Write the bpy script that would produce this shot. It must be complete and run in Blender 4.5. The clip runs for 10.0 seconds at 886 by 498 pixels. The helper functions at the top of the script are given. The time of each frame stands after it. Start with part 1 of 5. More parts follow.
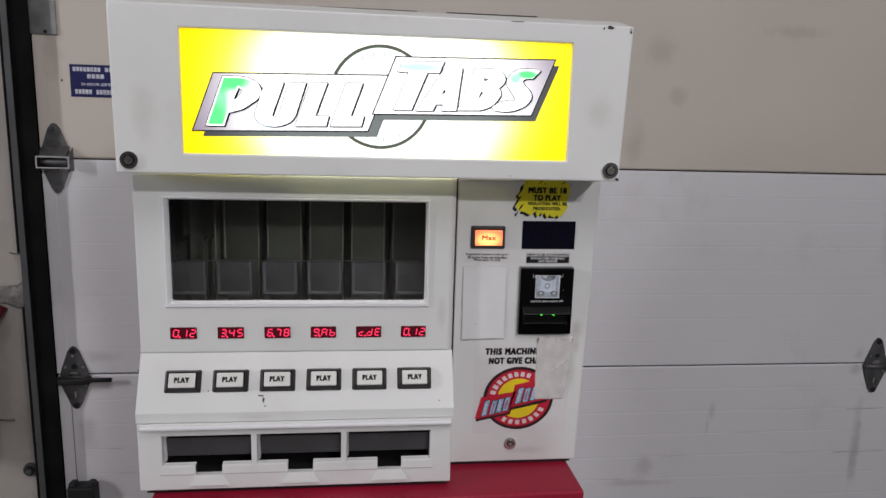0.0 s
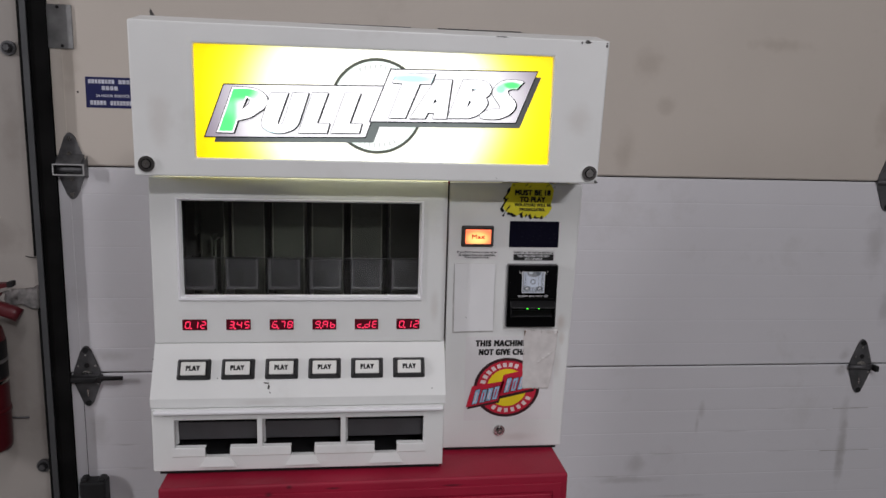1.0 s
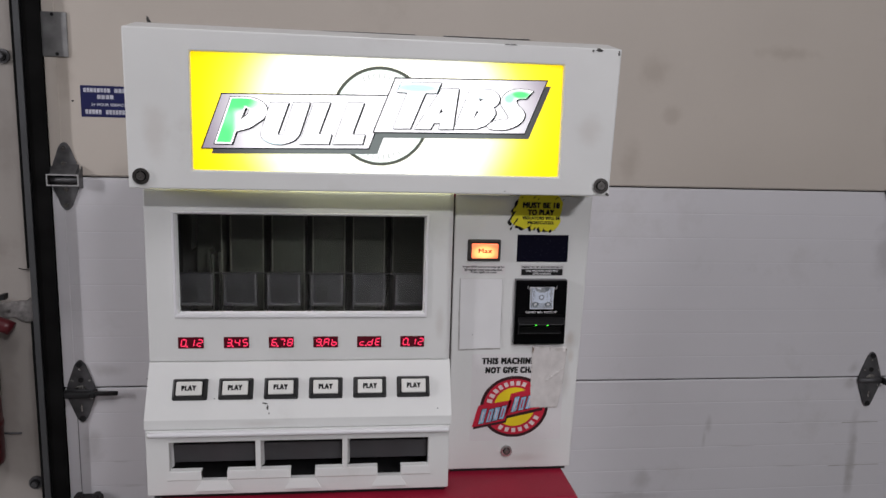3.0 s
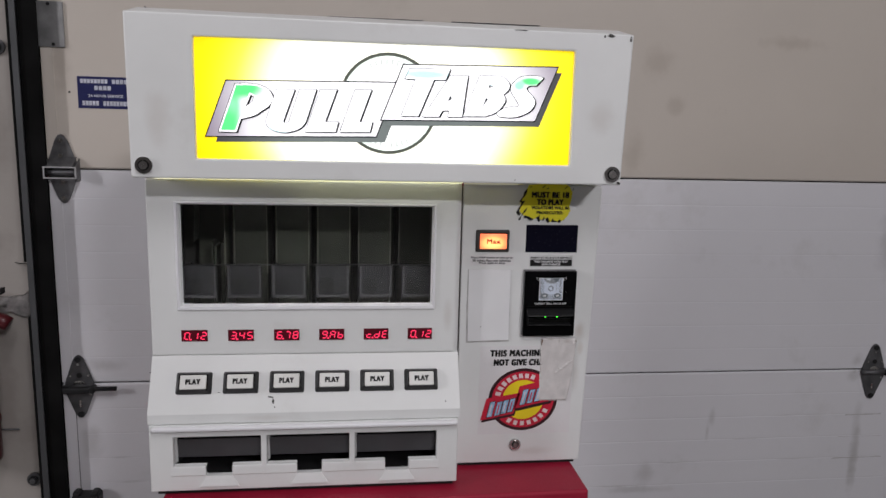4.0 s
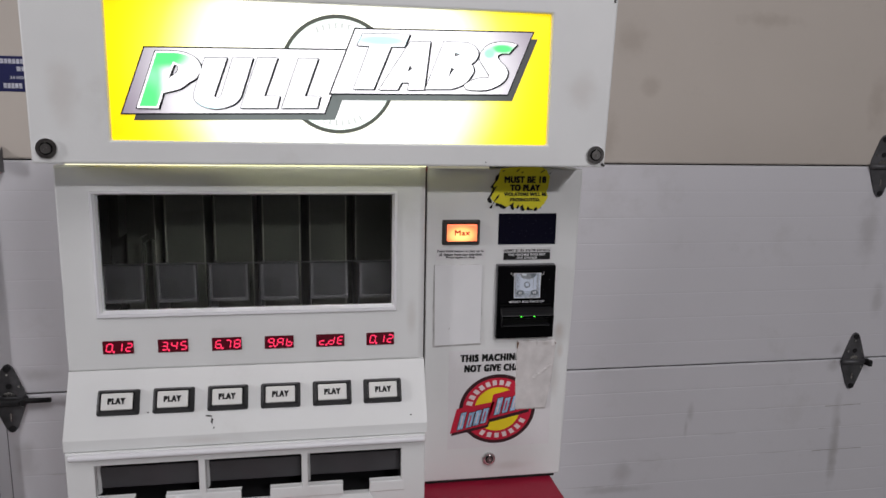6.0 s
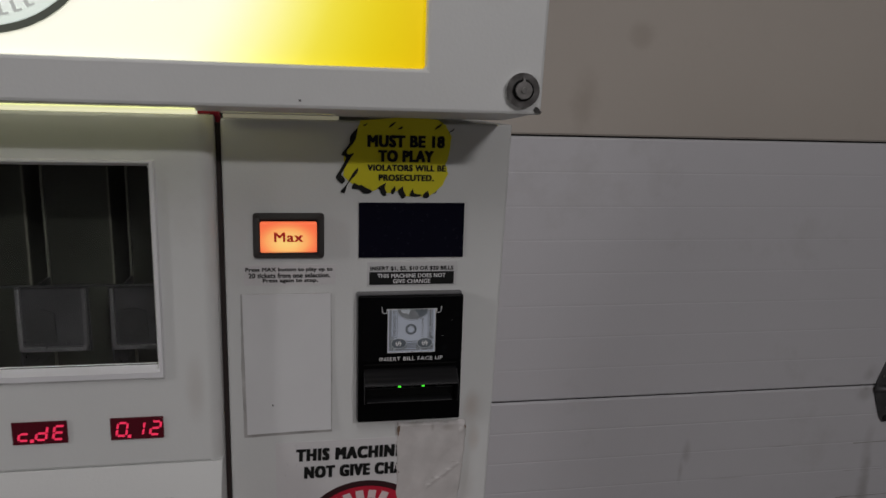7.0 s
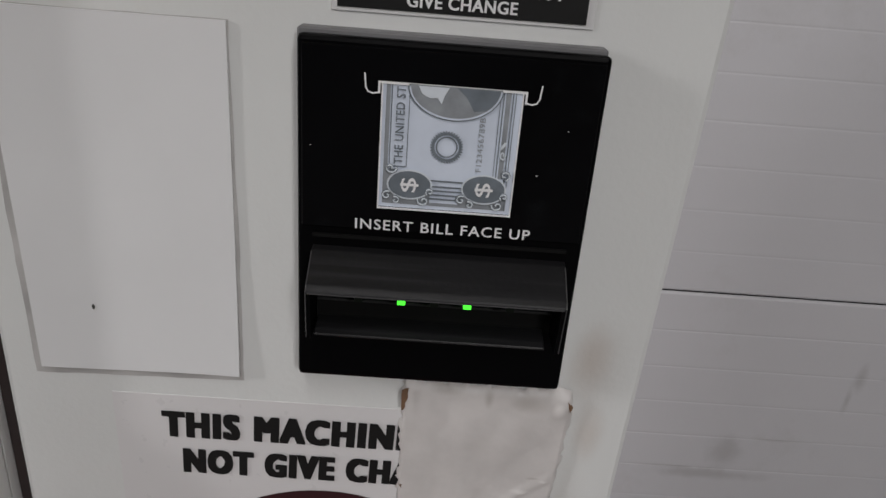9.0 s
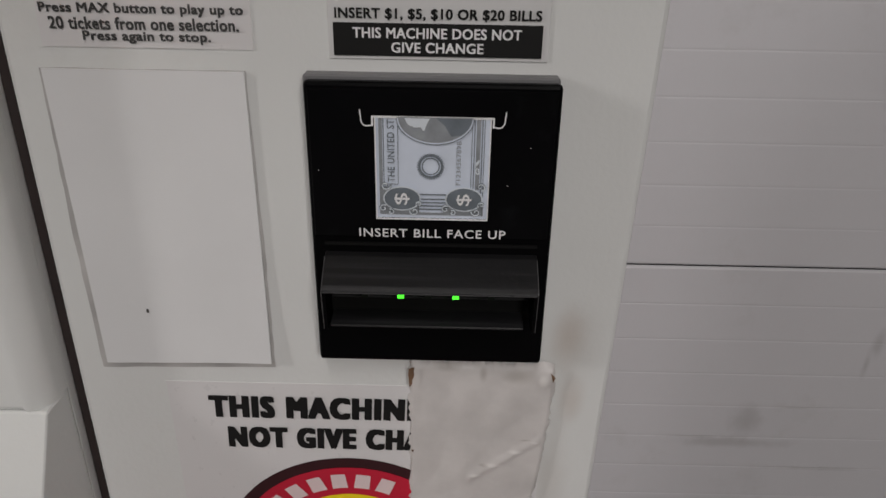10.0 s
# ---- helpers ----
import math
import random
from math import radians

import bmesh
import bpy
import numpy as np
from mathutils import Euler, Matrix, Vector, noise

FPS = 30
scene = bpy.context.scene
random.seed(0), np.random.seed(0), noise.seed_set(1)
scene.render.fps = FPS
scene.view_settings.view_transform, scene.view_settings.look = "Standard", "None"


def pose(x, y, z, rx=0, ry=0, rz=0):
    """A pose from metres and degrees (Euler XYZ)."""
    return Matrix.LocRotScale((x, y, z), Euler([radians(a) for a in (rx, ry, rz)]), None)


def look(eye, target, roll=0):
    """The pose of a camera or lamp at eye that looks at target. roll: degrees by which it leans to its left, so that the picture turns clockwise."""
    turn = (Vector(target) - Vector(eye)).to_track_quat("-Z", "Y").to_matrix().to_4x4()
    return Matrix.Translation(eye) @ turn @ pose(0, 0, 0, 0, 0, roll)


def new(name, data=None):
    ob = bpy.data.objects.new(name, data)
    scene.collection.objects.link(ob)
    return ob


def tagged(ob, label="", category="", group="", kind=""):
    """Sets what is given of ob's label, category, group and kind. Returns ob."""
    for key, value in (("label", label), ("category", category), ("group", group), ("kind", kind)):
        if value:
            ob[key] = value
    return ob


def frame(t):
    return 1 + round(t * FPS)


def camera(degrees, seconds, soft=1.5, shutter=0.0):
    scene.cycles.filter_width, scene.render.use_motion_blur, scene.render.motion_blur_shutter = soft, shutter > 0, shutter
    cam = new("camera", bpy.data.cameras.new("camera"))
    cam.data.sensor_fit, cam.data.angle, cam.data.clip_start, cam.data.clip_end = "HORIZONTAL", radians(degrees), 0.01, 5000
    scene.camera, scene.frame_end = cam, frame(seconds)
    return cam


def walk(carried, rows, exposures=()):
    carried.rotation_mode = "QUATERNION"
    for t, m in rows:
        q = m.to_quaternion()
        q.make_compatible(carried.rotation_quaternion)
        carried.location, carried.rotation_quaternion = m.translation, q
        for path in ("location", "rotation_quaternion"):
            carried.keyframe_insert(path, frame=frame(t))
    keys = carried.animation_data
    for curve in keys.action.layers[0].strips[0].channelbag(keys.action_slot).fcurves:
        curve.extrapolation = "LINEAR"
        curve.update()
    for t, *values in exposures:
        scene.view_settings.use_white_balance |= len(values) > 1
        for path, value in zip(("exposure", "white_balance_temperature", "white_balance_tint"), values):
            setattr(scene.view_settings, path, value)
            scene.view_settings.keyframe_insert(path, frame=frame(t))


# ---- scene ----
cam = camera(62.9, 10.0, soft=1.5, shutter=0.1)
PATH = [
    (0, (-0.27, -1.136, 1.375), (-0.028, 0.812, 0.994), 1.7),
    (0.5, (-0.28, -1.189, 1.375), (-0.041, 0.764, 1.017), 1.6),
    (1, (-0.261, -1.228, 1.37), (-0.03, 0.728, 1.019), 1.6),
    (1.5, (-0.253, -1.229, 1.372), (-0.031, 0.729, 1.027), 1.7),
    (2, (-0.254, -1.205, 1.371), (-0.035, 0.754, 1.029), 1.7),
    (2.5, (-0.265, -1.194, 1.378), (-0.044, 0.766, 1.045), 1.6),
    (2.7, (-0.266, -1.190, 1.377), (-0.0397, 0.7695, 1.0473), 1.6),
    (3.8, (-0.283, -1.166, 1.363), (-0.0310, 0.7880, 1.0288), 1.5),
    (4, (-0.287, -1.162, 1.362), (-0.037, 0.792, 1.02), 1.5),
    (4.5, (-0.307, -1.142, 1.374), (-0.047, 0.812, 1.036), 1.4),
    (5, (-0.305, -1.116, 1.374), (-0.031, 0.835, 1.031), 1.4),
    (5.2, (-0.302, -1.109, 1.372), (-0.024, 0.842, 1.03), 1.4),
    (6.3, (-0.2057, -0.9433, 1.3250), (0.1488, 0.9891, 0.9510), 1.05),
    (6.5, (-0.1376, -0.8609, 1.3154), (0.2120, 1.0710, 0.9336), 0.93),
    (6.8, (-0.056, -0.694, 1.304), (0.296, 1.233, 0.900), 1.1),
    (7, (-0.0390, -0.5893, 1.2848), (0.3203, 1.3358, 0.8790), 1.7),
    (7.2, (-0.0344, -0.4795, 1.2627), (0.3522, 1.4360, 0.8366), 2.38),
    (7.5, (-0.0168, -0.3549, 1.2459), (0.3730, 1.5507, 0.7802), 3.18),
    (7.8, (0.0106, -0.2633, 1.2082), (0.3392, 1.6325, 0.6622), 4.95),
    (8, (0.0248, -0.2426, 1.1849), (0.2774, 1.6404, 0.5601), 5.80),
    (8.2, (0.0367, -0.2301, 1.1651), (0.1791, 1.6290, 0.4417), 5.16),
    (8.5, (0.0331, -0.2214, 1.1488), (0.1357, 1.6101, 0.3524), 5.41),
    (9, (0.0383, -0.2186, 1.1526), (0.0943, 1.6113, 0.3484), 4.74),
    (9.5, (0.0468, -0.2353, 1.1521), (0.0708, 1.5801, 0.3121), 3.58),
    (10, (0.0497, -0.2566, 1.1765), (0.0373, 1.5555, 0.3298), 1.02),
]
walk(cam, [(t, look(eye, target, roll)) for t, eye, target, roll in PATH],
     exposures=[(0.0, -0.10, 6450, 12), (0.4, -0.30, 6420, 12.5), (0.8, -0.28, 6420, 13), (1.5, -0.18, 6420, 13), (5.2, -0.17, 6420, 13), (6.3, -0.22, 6420, 13), (6.6, -0.54, 6450, 13), (7.0, -1.09, 6600, 11.5), (7.2, -1.12, 6620, 11.5),
                (7.5, -0.74, 6750, 11), (7.8, -0.22, 6640, 10), (8.0, -0.06, 6560, 9.5), (8.5, -0.23, 6560, 9.5), (9.0, -0.27, 6620, 9.5), (10.0, -0.33, 6820, 10.5)])

# ---- light ----
world = bpy.data.worlds.new("hall_air")
world.use_nodes = True
world.node_tree.nodes["Background"].inputs[0].default_value = (0.8, 0.85, 1.0, 1)
world.node_tree.nodes["Background"].inputs[1].default_value = 0.02
scene.world = world


def lamp(x, y, z, sx, sy, watts, target, colour=(0.985, 0.965, 0.985)):
    data = bpy.data.lights.new("unseen_light", "AREA")
    data.shape, data.size, data.size_y, data.energy, data.color = "RECTANGLE", sx, sy, watts, colour
    ob = new("unseen_light", data)
    ob.matrix_world = look((x, y, z), target)
    return ob


# main lamp far in front of the machine; added unseen fills overhead and left
LAMPS = [(1.75, -5.2, 3.64, 0.9, 0.15, 118, (0, 0, 1.1)),
         (-0.2, -2.6, 4.05, 0.3, 2.4, 50, (-0.2, -2.6, 0)),
         (-4.2, -1.5, 2.4, 0.3, 1.2, 62, (-0.6, 0.8, 0.9))]
for row in LAMPS:
    lamp(*row)

# ---- materials ----


def material(name, colour, rough=0.5, metal=0.0, vary=0.06, scale=18.0, fine=220.0, bump=0.03, coat=0.0, dirt=None, dirt_scale=3.0, dirt_at=(0.55, 0.75), alpha=1.0, gloss=0.5):
    """A surface with a broad and a fine variation, relief and, where given, dirt in patches."""
    m = bpy.data.materials.new(name)
    m.use_nodes = True
    n, l = m.node_tree.nodes, m.node_tree.links
    b = n["Principled BSDF"]
    b.inputs["Roughness"].default_value, b.inputs["Metallic"].default_value = rough, metal
    b.inputs["Coat Weight"].default_value = coat
    b.inputs["Alpha"].default_value = alpha
    b.inputs["Specular IOR Level"].default_value = gloss
    where = n.new("ShaderNodeTexCoord")
    broad, small = n.new("ShaderNodeTexNoise"), n.new("ShaderNodeTexNoise")
    broad.inputs["Scale"].default_value, broad.inputs["Detail"].default_value = scale, 5
    small.inputs["Scale"].default_value, small.inputs["Detail"].default_value = fine, 3
    ramp = n.new("ShaderNodeMapRange")
    ramp.inputs["To Min"].default_value, ramp.inputs["To Max"].default_value = 1 - vary, 1 + vary
    ramp.inputs["From Min"].default_value, ramp.inputs["From Max"].default_value = 0.3, 0.7
    tone = n.new("ShaderNodeMix")
    tone.data_type, tone.blend_type = "RGBA", "MULTIPLY"
    tone.inputs[0].default_value = 1
    tone.inputs[6].default_value = (*colour, 1)
    l.new(where.outputs["Object"], broad.inputs["Vector"])
    l.new(where.outputs["Object"], small.inputs["Vector"])
    l.new(broad.outputs[0], ramp.inputs[0])
    l.new(ramp.outputs[0], tone.inputs[7])
    last = tone.outputs[2]
    if dirt:
        stain, cut = n.new("ShaderNodeTexNoise"), n.new("ShaderNodeMapRange")
        stain.inputs["Scale"].default_value, stain.inputs["Detail"].default_value = dirt_scale, 8
        stain.inputs["Roughness"].default_value = 0.65
        cut.inputs["From Min"].default_value, cut.inputs["From Max"].default_value = dirt_at
        mix = n.new("ShaderNodeMix")
        mix.data_type = "RGBA"
        mix.inputs[7].default_value = (*dirt, 1)
        l.new(where.outputs["Object"], stain.inputs["Vector"])
        l.new(stain.outputs[0], cut.inputs[0])
        l.new(cut.outputs[0], mix.inputs[0])
        l.new(last, mix.inputs[6])
        last = mix.outputs[2]
    l.new(last, b.inputs["Base Color"])
    rr = n.new("ShaderNodeMapRange")
    rr.inputs["To Min"].default_value, rr.inputs["To Max"].default_value = max(rough - 0.08, 0.02), min(rough + 0.08, 1)
    l.new(small.outputs[0], rr.inputs[0])
    l.new(rr.outputs[0], b.inputs["Roughness"])
    if bump:
        bm_ = n.new("ShaderNodeBump")
        bm_.inputs["Strength"].default_value, bm_.inputs["Distance"].default_value = bump, 0.002
        l.new(small.outputs[0], bm_.inputs["Height"])
        l.new(bm_.outputs[0], b.inputs["Normal"])
    return m


def stain_and_shade(m, spots, colour, amount=0.5):
    """Adds smudges, painted shade and highlights to a material: soft uneven ovals (x, z, half width, half height)."""
    n, l = m.node_tree.nodes, m.node_tree.links
    b = n["Principled BSDF"]
    where, cloud = n.new("ShaderNodeTexCoord"), n.new("ShaderNodeTexNoise")
    cloud.inputs["Scale"].default_value, cloud.inputs["Detail"].default_value = 24, 6
    l.new(where.outputs["Object"], cloud.inputs["Vector"])
    for x, z, rx, rz in spots:
        near, wide, far = n.new("ShaderNodeVectorMath"), n.new("ShaderNodeVectorMath"), n.new("ShaderNodeVectorMath")
        near.operation, wide.operation, far.operation = "SUBTRACT", "DIVIDE", "LENGTH"
        near.inputs[1].default_value, wide.inputs[1].default_value = (x, 0, z), (rx, 1000, rz)
        add, cut, mix = n.new("ShaderNodeMath"), n.new("ShaderNodeMapRange"), n.new("ShaderNodeMix")
        mix.data_type = "RGBA"
        cut.interpolation_type = "SMOOTHSTEP"
        cut.inputs["From Min"].default_value, cut.inputs["From Max"].default_value = 1.35, 0.55
        cut.inputs["To Max"].default_value = amount
        mix.inputs[7].default_value = (*colour, 1)
        last = b.inputs["Base Color"].links[0].from_socket
        l.new(where.outputs["Object"], near.inputs[0])
        l.new(near.outputs[0], wide.inputs[0])
        l.new(wide.outputs[0], far.inputs[0])
        l.new(far.outputs["Value"], add.inputs[0])
        l.new(cloud.outputs[0], add.inputs[1])
        l.new(add.outputs[0], cut.inputs[0])
        l.new(cut.outputs[0], mix.inputs[0])
        l.new(last, mix.inputs[6])
        l.new(mix.outputs[2], b.inputs["Base Color"])
    return m


def glowing(name, colour, strength):
    m = bpy.data.materials.new(name)
    m.use_nodes = True
    b = m.node_tree.nodes["Principled BSDF"]
    b.inputs["Base Color"].default_value = (*[c * 0.6 for c in colour], 1)
    b.inputs["Emission Color"].default_value = (*colour, 1)
    b.inputs["Emission Strength"].default_value = strength
    b.inputs["Roughness"].default_value = 0.25
    return m


WHITE = material("white_powder_coat", (0.722, 0.734, 0.722), 0.42, vary=0.032, scale=9, fine=420, bump=0.06, dirt=(0.54, 0.52, 0.49), dirt_scale=5, dirt_at=(0.57, 0.95))
WHITE_EDGE = material("white_gloss_paint", (0.78, 0.78, 0.80), 0.35, vary=0.02, bump=0.02)
BLACK = material("black_plastic", (0.0018, 0.0018, 0.0022), 0.35, vary=0.2, fine=500, bump=0.03, gloss=0.05)
BLACK_MATT = material("black_matt_plastic", (0.012, 0.012, 0.013), 0.5, vary=0.2, fine=600, bump=0.05, gloss=0.35)
BLACK_FACE = material("black_acrylic", (0.003, 0.003, 0.0035), 0.22, vary=0.3, fine=300, bump=0.0, gloss=0.05, dirt=(0.010, 0.012, 0.013), dirt_scale=30, dirt_at=(0.62, 0.9))
GAP = material("black_seal", (0.006, 0.006, 0.006), 0.8, vary=0.2, gloss=0.1)
DISPLAY = material("dark_blue_display_glass", (0.004, 0.004, 0.012), 0.25, vary=0.1, bump=0.0, gloss=0.15)
BEZEL = material("dark_grey_button_frame", (0.024, 0.024, 0.025), 0.36, vary=0.15, bump=0.03, gloss=0.35)
BEZEL_BROWN = material("brown_grey_button_frame", (0.038, 0.034, 0.032), 0.4, vary=0.12, bump=0.03)
KEYCAP = material("milky_button_lens", (0.72, 0.72, 0.69), 0.25, vary=0.04, bump=0.01)
INK = material("black_ink", (0.010, 0.010, 0.010), 0.5, vary=0.15, bump=0, gloss=0.25)
INK_SOFT = material("worn_black_ink", (0.05, 0.05, 0.05), 0.5, vary=0.3, scale=90, bump=0)
WHITE_INK = material("white_ink", (0.82, 0.82, 0.83), 0.5, vary=0.05, bump=0)
FADED_INK = material("faded_white_ink", (0.52, 0.53, 0.60), 0.5, vary=0.25, scale=60, bump=0)
YELLOW = material("yellow_sticker", (0.78, 0.70, 0.012), 0.45, vary=0.05, bump=0.02, dirt=(0.62, 0.56, 0.03), dirt_scale=22)
PAPER = material("white_label", (0.66, 0.66, 0.66), 0.4, vary=0.03, bump=0.01)
FILM = material("clear_film", (0.712, 0.700, 0.702), 0.3, vary=0.02, bump=0)
BLANK = material("white_vinyl_patch", (0.755, 0.76, 0.765), 0.33, vary=0.025, scale=20, bump=0.02)
TAPE = material("worn_masking_tape", (0.63, 0.605, 0.59), 0.45, vary=0.13, scale=45, fine=150, bump=0.15, dirt=(0.585, 0.56, 0.54), dirt_scale=34, dirt_at=(0.52, 0.85))
BROWN = material("brown_residue", (0.16, 0.09, 0.05), 0.6, vary=0.3, scale=60)
CHROME = material("worn_chrome", (0.62, 0.61, 0.59), 0.25, 1.0, vary=0.12, scale=80, bump=0.02)
LOCK_RING = material("worn_lock_ring", (0.52, 0.51, 0.50), 0.22, 1.0, vary=0.2, scale=90, bump=0.03)
LOCK_FACE = material("dark_lock_face", (0.30, 0.29, 0.28), 0.35, 1.0, vary=0.25, scale=120)
RED = material("red_enamel", (0.29, 0.009, 0.032), 0.5, vary=0.14, scale=7, fine=300, bump=0.03, gloss=0.3, dirt=(0.12, 0.008, 0.014), dirt_scale=6, dirt_at=(0.62, 0.9))
RED_DARK = material("dark_red_enamel", (0.085, 0.008, 0.012), 0.4, vary=0.12, scale=12)
STEEL = material("galvanised_steel", (0.29, 0.29, 0.29), 0.5, 0.85, vary=0.22, scale=28, fine=260, bump=0.08)
HINGE_STEEL = material("dull_hinge_steel", (0.17, 0.17, 0.175), 0.5, 0.8, vary=0.25, scale=40, fine=260, bump=0.08)
BRIGHT_STEEL = material("bright_zinc", (0.50, 0.50, 0.50), 0.42, 0.55, vary=0.15, scale=60, bump=0.04)
STEEL_DARK = material("dirty_steel", (0.12, 0.12, 0.125), 0.55, 0.7, vary=0.3, scale=26, fine=260, bump=0.1)
TRACK = material("dull_track_steel", (0.085, 0.088, 0.092), 0.55, 0.6, vary=0.15, scale=8)
INTERIOR = material("dark_cabinet_inside", (0.011, 0.012, 0.009), 0.7, vary=0.2, bump=0.03)
COLUMN = material("smoked_ticket_chute", (0.029, 0.032, 0.023), 0.40, vary=0.35, scale=14, bump=0.02)
COLUMN_EDGE = material("chute_edge", (0.155, 0.155, 0.125), 0.4, vary=0.2, bump=0.02)
CUP = material("smoked_acrylic", (0.021, 0.0207, 0.023), 0.3, vary=0.3, bump=0.02)
CUP_EDGE = material("smoked_acrylic_edge", (0.060, 0.059, 0.062), 0.3, vary=0.15, bump=0.02)
TRAY_DARK = material("tray_inside", (0.012, 0.012, 0.013), 0.5, vary=0.15)
FLAP = material("dark_grey_flap", (0.050, 0.048, 0.052), 0.4, vary=0.12)
CUP_INNER = material("smoked_acrylic_middle", (0.010, 0.010, 0.011), 0.35, vary=0.35, scale=45)
WALL = material("painted_wall", (0.33, 0.305, 0.28), 0.75, vary=0.04, scale=2.5, fine=90, bump=0.12, dirt=(0.26, 0.235, 0.21), dirt_scale=2.2, dirt_at=(0.56, 0.85))
FLOOR = material("concrete_floor", (0.24, 0.235, 0.225), 0.6, vary=0.12, scale=1.6, fine=60, bump=0.15)
HALL = material("dim_hall_wall", (0.33, 0.315, 0.30), 0.8, vary=0.06, scale=1.2)
CEILING = material("ceiling_boards", (0.36, 0.355, 0.345), 0.8, vary=0.05, scale=1.2)
BLUE = material("navy_sticker", (0.010, 0.013, 0.085), 0.4, vary=0.08)
RED_INK = material("crimson_ink", (0.56, 0.012, 0.040), 0.4, vary=0.06, bump=0)
MAROON = material("maroon_ink", (0.035, 0.006, 0.009), 0.4, vary=0.1, bump=0)
GOLD_INK = material("golden_ink", (0.86, 0.66, 0.012), 0.4, vary=0.05, bump=0)
PINK_INK = material("pale_pink_ink", (0.76, 0.62, 0.62), 0.4, vary=0.08, bump=0)
SKY_INK = material("pale_blue_ink", (0.30, 0.48, 0.66), 0.4, vary=0.3, scale=160, bump=0)
BILL_PAPER = material("printed_bill", (0.63, 0.69, 0.79), 0.4, vary=0.05, scale=120, bump=0)
BILL_DARK = material("bill_green_grey", (0.15, 0.175, 0.20), 0.4, vary=0.15, scale=200, bump=0)
BILL_PALE = material("bill_pale_print", (0.66, 0.71, 0.76), 0.4, vary=0.05, scale=200, bump=0)
BILL_MID = material("bill_mid_grey", (0.27, 0.29, 0.31), 0.4, vary=0.15, scale=200, bump=0)
LED_WINDOW = glowing("dark_red_window", (0.045, 0.0, 0.004), 1.0)
LED_OFF = material("unlit_green_led", (0.004, 0.006, 0.004), 0.5, gloss=0.1)
RUST = material("rust_streak", (0.40, 0.385, 0.37), 0.8, vary=0.1, scale=14)
CHIP = material("chipped_paint", (0.05, 0.048, 0.045), 0.7, vary=0.3)
RED_GLOW = glowing("red_segments", (1.0, 0.04, 0.115), 1.5)
GREEN_GLOW = glowing("green_led", (0.06, 1.0, 0.04), 1.8)
WHITE_GLOW = glowing("lit_white_letters", (1.0, 1.0, 0.99), 1.35)
SLIT_GLOW = glowing("sign_light_slit", (0.98, 1.0, 0.52), 1.5)
STRIP_GLOW = glowing("sign_light_strip", (1.0, 0.98, 0.72), 1.2)
LIT_EDGE = glowing("lit_edge_glow", (0.66, 0.63, 0.48), 0.36)
TUBE_GLOW = glowing("added_tube_glow", (0.95, 0.97, 1.0), 1.5)
GREY_ART = glowing("grey_shadow_art", (0.105, 0.115, 0.095), 0.9)
LINE_ART = glowing("dark_line_art", (0.02, 0.02, 0.025), 0.3)
FAINT_LINE = glowing("faint_line_art", (0.13, 0.14, 0.15), 0.7)


def glass():
    m = bpy.data.materials.new("window_glass")
    m.use_nodes = True
    b = m.node_tree.nodes["Principled BSDF"]
    b.inputs["Base Color"].default_value = (0.97, 0.99, 0.97, 1)
    b.inputs["Roughness"].default_value = 0.03
    b.inputs["Transmission Weight"].default_value = 1
    b.inputs["IOR"].default_value = 1.45
    return m


GLASS = glass()


